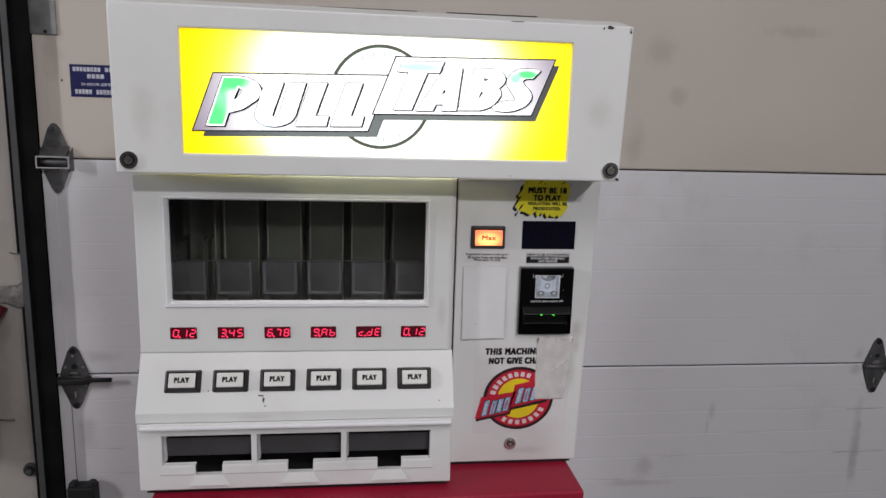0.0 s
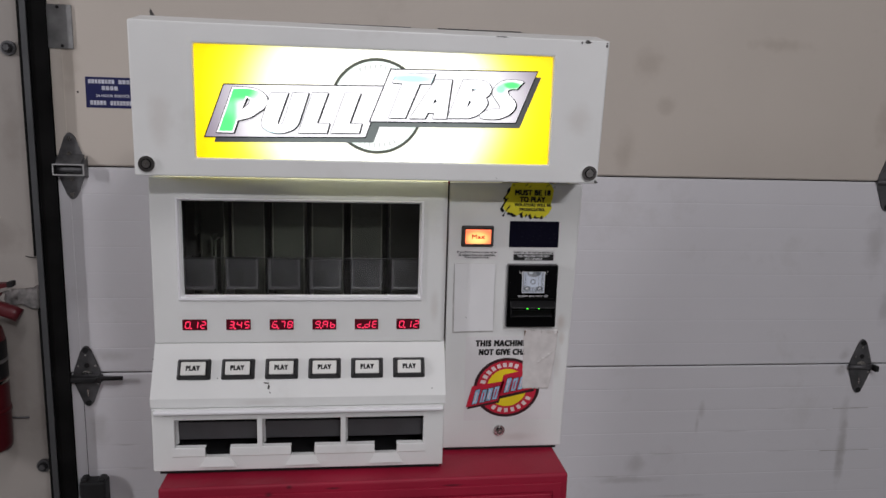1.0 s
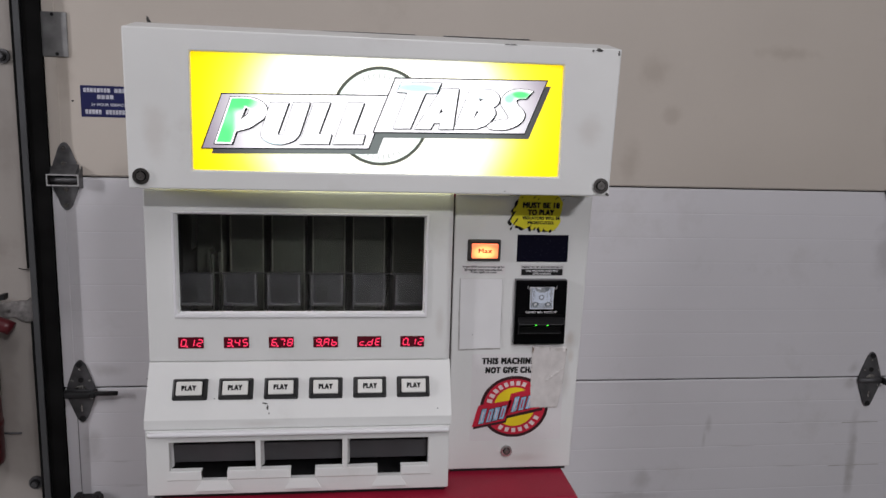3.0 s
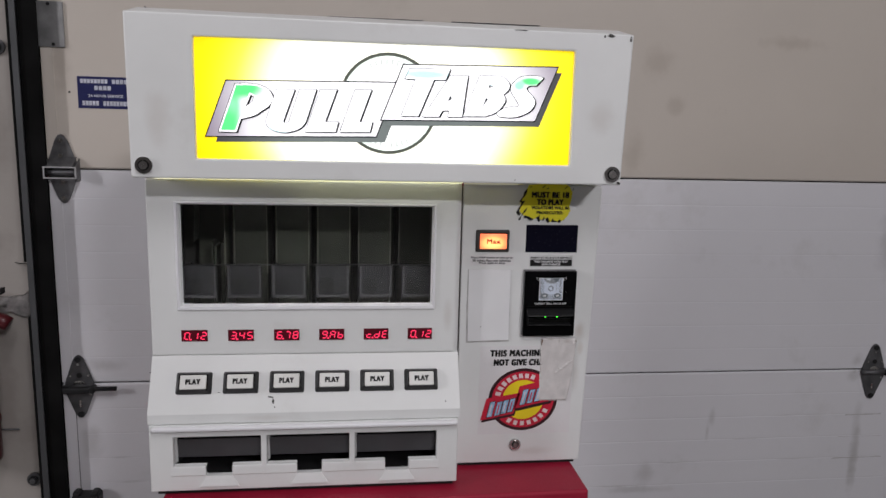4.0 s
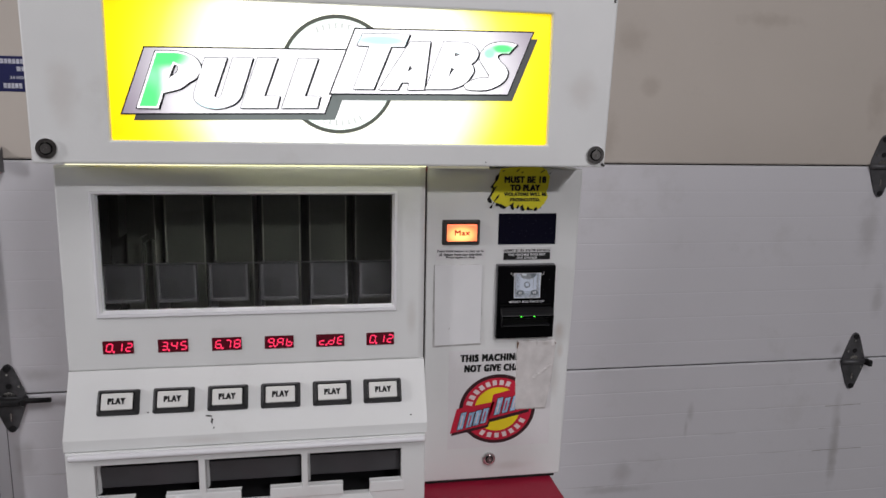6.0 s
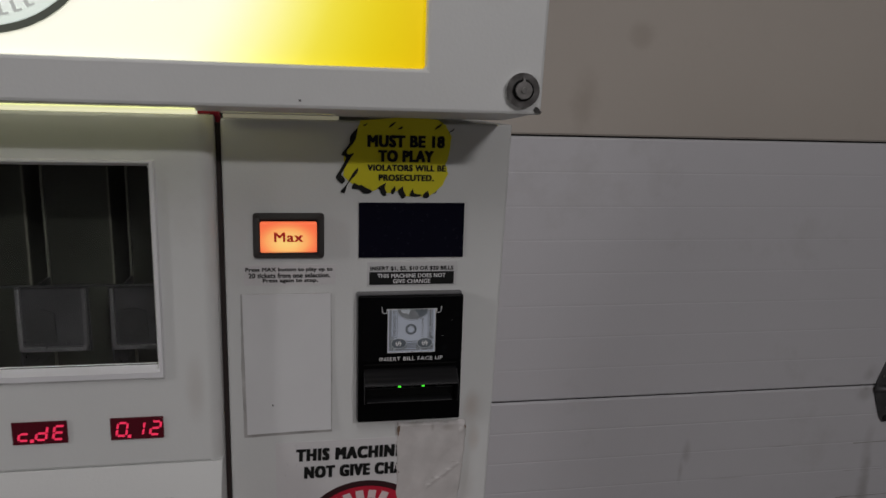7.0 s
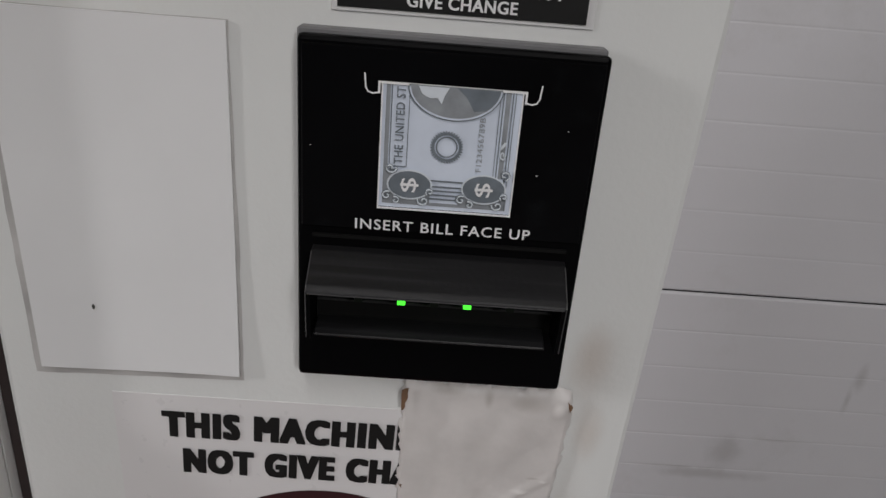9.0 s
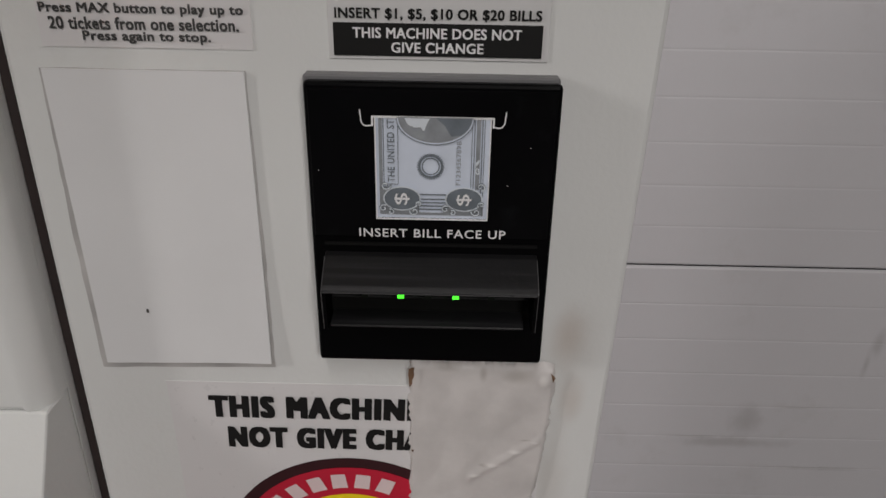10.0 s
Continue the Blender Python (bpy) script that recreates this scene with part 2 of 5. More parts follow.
def field_art(name, inner, outer, centre, reach, low, high, strength, tints=(), stops=()):
    """Back-lit printed art with the back light's glow put into its colour: a pale middle that runs out into the colour
    of the rim, and soft tinted spots (x, z, radii, colour).
    """
    m = bpy.data.materials.new(name)
    m.use_nodes = True
    n, l = m.node_tree.nodes, m.node_tree.links
    b = n["Principled BSDF"]
    where, shift, size = n.new("ShaderNodeTexCoord"), n.new("ShaderNodeVectorMath"), n.new("ShaderNodeVectorMath")
    shift.operation, size.operation = "SUBTRACT", "DIVIDE"
    shift.inputs[1].default_value, size.inputs[1].default_value = (centre[0], 0, centre[1]), (reach[0], 1000, reach[1])
    far, ramp, mix = n.new("ShaderNodeVectorMath"), n.new("ShaderNodeMapRange"), n.new("ShaderNodeMix")
    far.operation, mix.data_type = "LENGTH", "RGBA"
    ramp.interpolation_type = "SMOOTHSTEP"
    ramp.inputs["From Min"].default_value, ramp.inputs["From Max"].default_value = low, high
    mix.inputs[6].default_value, mix.inputs[7].default_value = (*inner, 1), (*outer, 1)
    l.new(where.outputs["Object"], shift.inputs[0])
    l.new(shift.outputs[0], size.inputs[0])
    l.new(size.outputs[0], far.inputs[0])
    l.new(far.outputs["Value"], ramp.inputs[0])
    l.new(ramp.outputs[0], mix.inputs[0])
    last = mix.outputs[2]
    if stops:
        run = n.new("ShaderNodeValToRGB")
        run.color_ramp.interpolation = "B_SPLINE"
        run.color_ramp.elements[0].position, run.color_ramp.elements[0].color = stops[0][0], (*stops[0][1], 1)
        run.color_ramp.elements[1].position, run.color_ramp.elements[1].color = stops[-1][0], (*stops[-1][1], 1)
        for at, colour in stops[1:-1]:
            run.color_ramp.elements.new(at).color = (*colour, 1)
        l.new(far.outputs["Value"], run.inputs[0])
        last = run.outputs[0]
    for x, z, r, colour in tints:
        d, c, t = n.new("ShaderNodeVectorMath"), n.new("ShaderNodeMapRange"), n.new("ShaderNodeMix")
        d.operation, t.data_type = "LENGTH", "RGBA"
        c.interpolation_type = "SMOOTHSTEP"
        near, wide = n.new("ShaderNodeVectorMath"), n.new("ShaderNodeVectorMath")
        near.operation, wide.operation = "SUBTRACT", "DIVIDE"
        near.inputs[1].default_value, wide.inputs[1].default_value = (x, 0, z), (r[0], 1000, r[1])
        c.inputs["From Min"].default_value, c.inputs["From Max"].default_value = 1.0, 0.35
        t.inputs[7].default_value = (*colour, 1)
        l.new(where.outputs["Object"], near.inputs[0])
        l.new(near.outputs[0], wide.inputs[0])
        l.new(wide.outputs[0], d.inputs[0])
        l.new(d.outputs["Value"], c.inputs[0])
        l.new(c.outputs[0], t.inputs[0])
        l.new(last, t.inputs[6])
        last = t.outputs[2]
    l.new(last, b.inputs["Emission Color"])
    l.new(last, b.inputs["Base Color"])
    b.inputs["Emission Strength"].default_value = strength
    b.inputs["Roughness"].default_value = 0.3
    return m


# ---- shapes ----


def part(name, bm, mat, parent=None, label=""):
    me = bpy.data.meshes.new(name)
    bm.normal_update()
    bm.to_mesh(me)
    bm.free()
    me.materials.append(mat)
    ob = new(name, me)
    ob.parent = parent
    if label:
        ob["label"] = label
    return ob


def thing(name, label, category, group=""):
    return tagged(new(name), label, category, group)


def setting(name, bm, mat, label, category):
    return tagged(part(name, bm, mat), label, category, kind="structure")


def box(bm, x0, x1, y0, y1, z0, z1, bevel=0.0, steps=2):
    v = [bm.verts.new((x, y, z)) for x in (x0, x1) for y in (y0, y1) for z in (z0, z1)]
    f = [bm.faces.new([v[i] for i in q]) for q in ((0, 1, 3, 2), (4, 6, 7, 5), (0, 4, 5, 1), (2, 3, 7, 6), (0, 2, 6, 4), (1, 5, 7, 3))]
    if bevel:
        bmesh.ops.bevel(bm, geom=list({e for q in f for e in q.edges}), offset=bevel, segments=steps, profile=0.5, affect="EDGES")
    return bm


def boxed(*a, **k):
    return box(bmesh.new(), *a, **k)


def plate(x0, x1, z0, z1, y0, y1, holes=(), bevel=0.0, right=0.0):
    """A sheet from y0 (front) to y1 with rectangular holes (x0, x1, z0, z1) through it."""
    xs = sorted({x0, x1, *[h[0] for h in holes], *[h[1] for h in holes]})
    zs = sorted({z0, z1, *[h[2] for h in holes], *[h[3] for h in holes]})
    solid = lambda i, j: 0 <= i < len(xs) - 1 and 0 <= j < len(zs) - 1 and not any(
        h[0] <= (xs[i] + xs[i + 1]) / 2 <= h[1] and h[2] <= (zs[j] + zs[j + 1]) / 2 <= h[3] for h in holes)
    bm, seen = bmesh.new(), {}

    def v(i, y, j):
        if (i, y, j) not in seen:
            seen[i, y, j] = bm.verts.new((xs[i], y, zs[j]))
        return seen[i, y, j]
    for i in range(len(xs) - 1):
        for j in range(len(zs) - 1):
            if solid(i, j):
                bm.faces.new((v(i, y0, j), v(i + 1, y0, j), v(i + 1, y0, j + 1), v(i, y0, j + 1)))
                bm.faces.new((v(i, y1, j + 1), v(i + 1, y1, j + 1), v(i + 1, y1, j), v(i, y1, j)))
                for di, dj, a, b in ((-1, 0, (i, j), (i, j + 1)), (1, 0, (i + 1, j + 1), (i + 1, j)), (0, -1, (i + 1, j), (i, j)), (0, 1, (i, j + 1), (i + 1, j + 1))):
                    if not solid(i + di, j + dj):
                        bm.faces.new((v(a[0], y0, a[1]), v(b[0], y0, b[1]), v(b[0], y1, b[1]), v(a[0], y1, a[1])))
    bmesh.ops.dissolve_limit(bm, angle_limit=0.01, verts=bm.verts, edges=bm.edges)
    bm.normal_update()
    if right:
        round_edge = [e for e in bm.edges if all(abs(w.co.x - x1) < 1e-6 and abs(w.co.y - y0) < 1e-6 for w in e.verts)]
        bmesh.ops.bevel(bm, geom=round_edge, offset=right, segments=18, profile=0.5, affect="EDGES")
        bm.normal_update()
    if bevel:
        sharp = [e for e in bm.edges if len(e.link_faces) == 2 and e.calc_face_angle(0) > 0.6 and min(w.co.y for w in e.verts) < y0 + 1e-6]
        bmesh.ops.bevel(bm, geom=sharp, offset=bevel, segments=2, profile=0.5, affect="EDGES")
    return bm


def prism(bm, outline, axis, a, b):
    """A solid from an outline of 2D points, drawn out along axis from a to b: "x" takes (y, z), "y" takes (x, z), "z" takes (x, y)."""
    at = {"x": lambda p, w: (w, p[0], p[1]), "y": lambda p, w: (p[0], w, p[1]), "z": lambda p, w: (p[0], p[1], w)}[axis]
    front, back = [bm.verts.new(at(p, a)) for p in outline], [bm.verts.new(at(p, b)) for p in outline]
    bm.faces.new(front)
    bm.faces.new(back[::-1])
    for i in range(len(outline)):
        j = (i + 1) % len(outline)
        bm.faces.new((front[j], front[i], back[i], back[j]))
    bmesh.ops.recalc_face_normals(bm, faces=bm.faces)
    return bm


def disc(bm, x, y0, y1, z, r, n=28, axis="y", squash=1.0):
    return prism(bm, [(x + r * math.cos(2 * math.pi * i / n), z + squash * r * math.sin(2 * math.pi * i / n)) for i in range(n)], axis, y0, y1)


def turned(bm, profile, x, y, n=32):
    """A solid of revolution about the upright through (x, y): profile of (radius, z), from the bottom to the top."""
    rings = [[bm.verts.new((x + r * math.cos(2 * math.pi * i / n), y + r * math.sin(2 * math.pi * i / n), z)) for i in range(n)] for r, z in profile]
    for lo, hi in zip(rings, rings[1:]):
        for i in range(n):
            j = (i + 1) % n
            bm.faces.new((lo[i], lo[j], hi[j], hi[i]))
    bm.faces.new(rings[0][::-1])
    bm.faces.new(rings[-1])
    return bm


def tube(points, r, n=10):
    """A round bar along points."""
    bm, rings = bmesh.new(), []
    pts = [Vector(p) for p in points]
    for i, p in enumerate(pts):
        way = (pts[min(i + 1, len(pts) - 1)] - pts[max(i - 1, 0)]).normalized()
        side = way.cross(Vector((0.3, 0.2, 0.93))).normalized()
        up = side.cross(way)
        rings.append([bm.verts.new(p + r * (math.cos(2 * math.pi * k / n) * side + math.sin(2 * math.pi * k / n) * up)) for k in range(n)])
    for lo, hi in zip(rings, rings[1:]):
        for k in range(n):
            bm.faces.new((lo[k], lo[(k + 1) % n], hi[(k + 1) % n], hi[k]))
    bm.faces.new(rings[0][::-1])
    bm.faces.new(rings[-1])
    bmesh.ops.recalc_face_normals(bm, faces=bm.faces)
    return bm


def smooth(ob):
    for p in ob.data.polygons:
        p.use_smooth = True
    return ob


def drawn(curve):
    """The mesh of a curve."""
    ob = bpy.data.objects.new("draft", curve)
    scene.collection.objects.link(ob)
    me = bpy.data.meshes.new_from_object(ob.evaluated_get(bpy.context.evaluated_depsgraph_get()))
    bpy.data.objects.remove(ob)
    bpy.data.curves.remove(curve)
    return me


def lettering(text, x0, x1, z0, z1, y, mat, parent, bold=0.0, shear=0.0, name="lettering", turn=0, on=None, space=1.06):
    """Raised print that fills the box x0..x1, z0..z1 on the plane y. turn: quarter turns; on: a matrix from that plane to another one."""
    c = bpy.data.curves.new(name, "FONT")
    c.body, c.size, c.shear, c.extrude, c.resolution_u, c.space_character = text, 1.0, shear, 0.0, 3, space
    me = drawn(c)
    me.name = name
    co = np.array([w.co[:2] for w in me.vertices])
    for _ in range(turn):
        co = np.stack([-co[:, 1], co[:, 0]], 1)
    lo, hi = co.min(0), co.max(0)
    co = (co - lo) / (hi - lo) * (x1 - x0, z1 - z0) + (x0, z0)
    for w, p in zip(me.vertices, co):
        w.co = (p[0], y, p[1])
    if bold:
        # heavier strokes: the same figures again, a hair to each side
        thick, bm = bold * (z1 - z0 if turn == 0 else x1 - x0), bmesh.new()
        for k, (dx, dz) in enumerate([(a, b) for a in (-1, -0.5, 0, 0.5, 1) for b in (-0.6, 0, 0.6)]):
            copy = me.copy()
            copy.transform(Matrix.Translation((dx * thick, -0.00001 * k, dz * thick)))
            bm.from_mesh(copy)
            bpy.data.meshes.remove(copy)
        bm.to_mesh(me)
        bm.free()
    if on:
        me.transform(on)
    me.materials.clear()
    me.materials.append(mat)
    ob = new(name, me)
    ob.parent = parent
    return ob


def printed(name, outlines, y, mat, parent, grow=0.0, label="", dx=0.0, dz=0.0):
    """A flat printed shape on the plane y from outlines of (x, z); an outline inside another is a hole."""
    c = bpy.data.curves.new(name, "CURVE")
    c.dimensions, c.fill_mode, c.offset = "2D", "BOTH", grow
    for pts in outlines:
        s = c.splines.new("POLY")
        s.points.add(len(pts) - 1)
        for q, p in zip(s.points, pts):
            q.co = (p[0] + dx, p[1] + dz, 0, 1)
        s.use_cyclic_u = True
    me = drawn(c)
    me.name = name
    for w in me.vertices:
        w.co = (w.co[0], y, w.co[1])
    me.materials.clear()
    me.materials.append(mat)
    ob = new(name, me)
    ob.parent = parent
    if label:
        ob["label"] = label
    return ob


def arc(cx, cz, rx, rz, a0, a1, n=10):
    return [(cx + rx * math.cos(radians(a0 + (a1 - a0) * i / n)), cz + rz * math.sin(radians(a0 + (a1 - a0) * i / n))) for i in range(n + 1)]


def rough_outline(pts, amount, rng, cuts=4):
    """An outline with torn edges."""
    out = []
    for (ax, az), (bx, bz) in zip(pts, pts[1:] + pts[:1]):
        for k in range(cuts):
            f = k / cuts
            out.append((ax + (bx - ax) * f + rng.uniform(-amount, amount), az + (bz - az) * f + rng.uniform(-amount, amount)))
    return out


# ---- the hall ----
setting("floor", boxed(-5, 6, -9, 1.15, -0.1, 0), FLOOR, "grey worn concrete floor of a workshop", "floor")
setting("ceiling", boxed(-5, 6, -9, 1.15, 4.4, 4.5), CEILING, "pale ceiling over the workshop", "ceiling")
setting("wall_west", boxed(-5.15, -5, -9, 1.15, 0, 4.4), HALL, "grey-beige painted workshop wall", "wall")
setting("wall_east", boxed(6, 6.15, -9, 1.15, 0, 4.4), HALL, "grey-beige painted workshop wall", "wall")
setting("wall_south", boxed(-5, 6, -9.15, -9, 0, 4.4), HALL, "grey-beige painted workshop wall", "wall")
wall_bm = plate(-5, 6, 0, 4.4, 1.0, 1.15, [(-1.06, 3.85, 0, 3.0)])
setting("wall_north", wall_bm, WALL, "scuffed cream wall with the garage door opening", "wall")

# unseen fixtures with glowing tubes, added above each lamp
for lx, ly, lz, sx, sy, *_ in LAMPS:
    fixture = thing("added_fixture", "unseen white tube fixture added over a lamp", "ceiling light", "ceiling lights")
    part("housing", boxed(lx - sx / 2, lx + sx / 2, ly - sy / 2, ly + sy / 2, lz + 0.25, lz + 0.31, 0.01), WHITE_EDGE, fixture)
    long = max(sx, sy) * 0.47
    ends = [(lx - long, ly, lz + 0.22), (lx + long, ly, lz + 0.22)] if sx > sy else [(lx, ly - long, lz + 0.22), (lx, ly + long, lz + 0.22)]
    smooth(part("tube", tube(ends, 0.016, 12), TUBE_GLOW, fixture, "glowing tube added to an unseen fixture"))
    for hx in (-0.3, 0.3):
        part("hanger", boxed(lx + hx * sx - 0.004, lx + hx * sx + 0.004, ly - 0.004, ly + 0.004, lz + 0.31, 4.4), STEEL, fixture)


# ---- garage door ----
CREAM_PANEL = material("cream_door_skin", (0.54, 0.492, 0.435), 0.6, vary=0.035, scale=2.0, fine=160, bump=0.05, dirt=(0.43, 0.385, 0.33), dirt_scale=3.4, dirt_at=(0.60, 0.85))
WHITE_PANEL = material("white_door_skin", (0.662, 0.659, 0.683), 0.5, vary=0.03, scale=2.2, fine=160, bump=0.04, dirt=(0.50, 0.49, 0.48), dirt_scale=3.0, dirt_at=(0.58, 0.88))
stain_and_shade(CREAM_PANEL, [(0.595, 1.55, 0.07, 0.08), (0.54, 1.29, 0.05, 0.10), (0.66, 1.43, 0.05, 0.05), (1.0, 1.62, 0.16, 0.03), (1.38, 1.40, 0.05, 0.14), (-1.05, 1.50, 0.04, 0.14)], (0.36, 0.31, 0.26), 0.45)
stain_and_shade(WHITE_PANEL, [(0.862, 0.455, 0.018, 0.050), (0.850, 0.405, 0.012, 0.045), (0.62, 0.215, 0.20, 0.02), (1.335, 0.585, 0.045, 0.035), (1.40, 1.02, 0.06, 0.16), (1.46, 0.80, 0.04, 0.10), (1.372, 0.34, 0.028, 0.24), (1.378, 0.30, 0.020, 0.17), (1.366, 0.26, 0.016, 0.10), (1.400, 0.56, 0.05, 0.05), (-1.03, 0.43, 0.05, 0.10), (-0.98, 0.66, 0.08, 0.03), (0.65, 0.27, 0.05, 0.07), (0.75, 0.303, 0.12, 0.004), (0.55, 0.228, 0.10, 0.006), (0.98, 0.378, 0.10, 0.004), (1.16, 0.303, 0.12, 0.004), (0.80, 0.152, 0.20, 0.008), (-0.96, 0.379, 0.06, 0.005), (-0.93, 0.302, 0.08, 0.005), (1.12, 0.455, 0.06, 0.003), (1.340, 0.600, 0.012, 0.010), (1.345, 0.640, 0.03, 0.04)], (0.36, 0.35, 0.345), 0.42)
# wall dirt, and the shade beside the extinguisher painted as a tall oval
stain_and_shade(WALL, [(-1.26, 0.835, 0.06, 0.028), (-1.22, 0.42, 0.07, 0.16), (-1.30, 1.0, 0.10, 0.08), (-1.20, 0.16, 0.10, 0.06), (-1.25, 1.30, 0.05, 0.20), (-1.29, 0.55, 0.05, 0.30)], (0.22, 0.195, 0.175), 0.5)
DOOR_X0, DOOR_X1, DOOR_Y, STEP = -1.098, 3.9, 0.91, 0.607


garage_door = thing("garage_door", "cream and off-white sectional steel garage door, closed and scuffed", "garage door")


def section(bottom, mat, groove, label):
    """One hollow leaf of the sectional door, with pressed grooves along it and end caps."""
    tight = (0.002, 0.0017, 0.002, 0.002, 0.002, 0.002)
    k = round(bottom / STEP)
    z0, z1 = bottom + tight[k], bottom + STEP - tight[k + 1]
    outline, count = [(DOOR_Y, z0 + 0.004)], 8
    for k in range(1, count):
        z = z0 + (z1 - z0) * k / count
        outline += [(DOOR_Y, z - 0.0025), (DOOR_Y + groove, z), (DOOR_Y, z + 0.0025)]
    outline += [(DOOR_Y, z1 - 0.004), (DOOR_Y + 0.004, z1), (DOOR_Y + 0.045, z1), (DOOR_Y + 0.045, z0), (DOOR_Y + 0.004, z0)]
    sec = part("door_section", prism(bmesh.new(), outline, "x", DOOR_X0 + 0.001, DOOR_X1), mat, garage_door, label)
    part("end_cap", boxed(DOOR_X0, DOOR_X0 + 0.031, DOOR_Y - 0.0022, DOOR_Y + 0.0465, z0 + 0.003, z1 - 0.003, 0.0008, 1), mat, sec)
    return sec


for k in range(5):
    section(k * STEP, WHITE_PANEL if k < 2 else CREAM_PANEL, (0.00055, 0.00040, 0.00006, 0.00006, 0.00006)[k],
            "off-white ribbed steel garage door section" if k < 2 else "cream painted steel garage door section with smudges")
for k in range(1, 5):
    setting("joint_seal", boxed(DOOR_X0 + 0.002, DOOR_X1 - 0.002, DOOR_Y + 0.006, DOOR_Y + 0.04, k * STEP - 0.0012, k * STEP + 0.0012), GAP, "dark seal in the joint between door sections", "seal")
setting("door_header", boxed(-1.3, 4.1, 0.91, 1.0, 5 * STEP + 0.003, 5 * STEP + 0.2), WALL, "cream boxed beam over the garage door", "trim")


def leaf(bm, x, tip, z, side, y):
    """Half of the lozenge of a hinge, from the knuckle at z to its tip."""
    pts = [(x - 0.040, z), (x - 0.036, z + side * 0.018), (x - 0.015, tip - side * 0.014), (x - 0.007, tip - side * 0.003), (x, tip),
           (x + 0.007, tip - side * 0.003), (x + 0.015, tip - side * 0.014), (x + 0.036, z + side * 0.018), (x + 0.040, z)]
    return prism(bm, pts if side > 0 else pts[::-1], "y", y - 0.004, y)


def hinge(x, z, mat, label, carrier=False, rod=False):
    y = DOOR_Y - 0.0005
    h = part("door_hinge", leaf(bmesh.new(), x, z + 0.094, z + 0.004, 1, y), mat, garage_door, label)
    part("lower_leaf", leaf(bmesh.new(), x, z - 0.092, z - 0.004, -1, y - 0.001), mat, h)
    smooth(part("knuckle", tube([(x - 0.043, y - 0.009, z), (x + 0.043, y - 0.009, z)], 0.008), mat, h))
    if carrier:
        for bx, bz in ((0, 0.078), (-0.002, 0.036), (0.002, -0.034), (0, -0.078), (-0.024, 0.026), (0.024, 0.026)):
            part("bolt", disc(bmesh.new(), x + bx, y - 0.009, y - 0.003, z + bz, 0.0062 if abs(bx) < 0.01 else 0.004, 12), CHROME, h, "shiny bolt head")
    else:
        for bx, bz in ((0, 0.082), (0.001, -0.080)):
            part("bolt", disc(bmesh.new(), x + bx, y - 0.0095, y - 0.003, z + bz, 0.0082, 12), BLACK_MATT, h, "dark greasy bolt head")
        part("hole", disc(bmesh.new(), x + 0.001, y - 0.0062, y - 0.0042, z + 0.035, 0.0075, 12), BLACK_MATT, h)
        for bx, bz in ((-0.001, 0.067), (-0.023, 0.034), (0.025, 0.034), (0.029, -0.019)):
            part("rivet", disc(bmesh.new(), x + bx, y - 0.0070, y - 0.003, z + bz, 0.0032, 10), CHROME, h, "bright rivet")
        part("lower_slot", boxed(x - 0.0022, x + 0.0022, y - 0.0066, y - 0.0048, z - 0.060, z - 0.038, 0.0015, 1), CHROME, h, "bright slot")
        arch = [(x - 0.016, z + 0.0085), (x + 0.016, z + 0.0085)] + arc(x, z + 0.0085, 0.016, 0.0115, 0, 180, 8)[1:-1]
        part("slot", prism(bmesh.new(), arch, "y", y - 0.0072, y - 0.0048), CHROME, h, "bare metal behind an arched slot")
        part("roller_end", boxed(x + 0.034, x + 0.047, y - 0.034, y - 0.0045, z - 0.011, z + 0.010, 0.004), BLACK_MATT, h, "black greasy roller end")
    if carrier:
        part("roller_carrier", plate(x - 0.037, x + 0.046, z - 0.023, z + 0.009, y - 0.040, y - 0.036, [(x - 0.0335, x + 0.0425, z - 0.0195, z + 0.0055)], 0.0008), BRIGHT_STEEL, h, "bright folded roller carrier")
        for cx in (x - 0.0365, x + 0.0435):
            part("carrier_cheek", prism(bmesh.new(), [(y - 0.0358, z - 0.0225), (y - 0.0358, z + 0.0085), (y - 0.0045, z + 0.030), (y - 0.0045, z - 0.030)], "x", cx, cx + 0.0022), HINGE_STEEL, h)
        part("carrier_cover", prism(bmesh.new(), [(y - 0.0380, z + 0.0092), (y - 0.0380, z + 0.0112), (y - 0.0050, z + 0.034), (y - 0.0050, z + 0.032)], "x", x - 0.030, x + 0.038), HINGE_STEEL, h)
        smooth(part("roller", tube([(x - 0.0335, y - 0.022, z - 0.007), (x + 0.0425, y - 0.022, z - 0.007)], 0.0085, 14), STEEL_DARK, h, "dark roller in its carrier"))
    if rod:
        smooth(part("roller_stem", tube([(x - 0.10, y - 0.026, z + 0.002), (x + 0.106, y - 0.026, z + 0.002)], 0.0065), BLACK_MATT, h, "black greasy roller stem"))
        part("stem_sleeve", boxed(x - 0.046, x + 0.0335, y - 0.034, y - 0.012, z - 0.010, z + 0.0065, 0.004), BLACK_MATT, h, "black greasy sleeve")
    return h


hinge(-1.060, 1.2135, HINGE_STEEL, "galvanised lozenge hinge with a folded roller carrier on the door", carrier=True)
hinge(-1.051, 0.598, STEEL_DARK, "grey steel lozenge hinge with a black roller stem on the door", rod=True)
hinge(1.401, 0.600, STEEL_DARK, "dark dirty lozenge hinge in the middle of the door")
hinge(1.416, 1.2125, STEEL_DARK, "dark dirty lozenge hinge in the middle of the door")

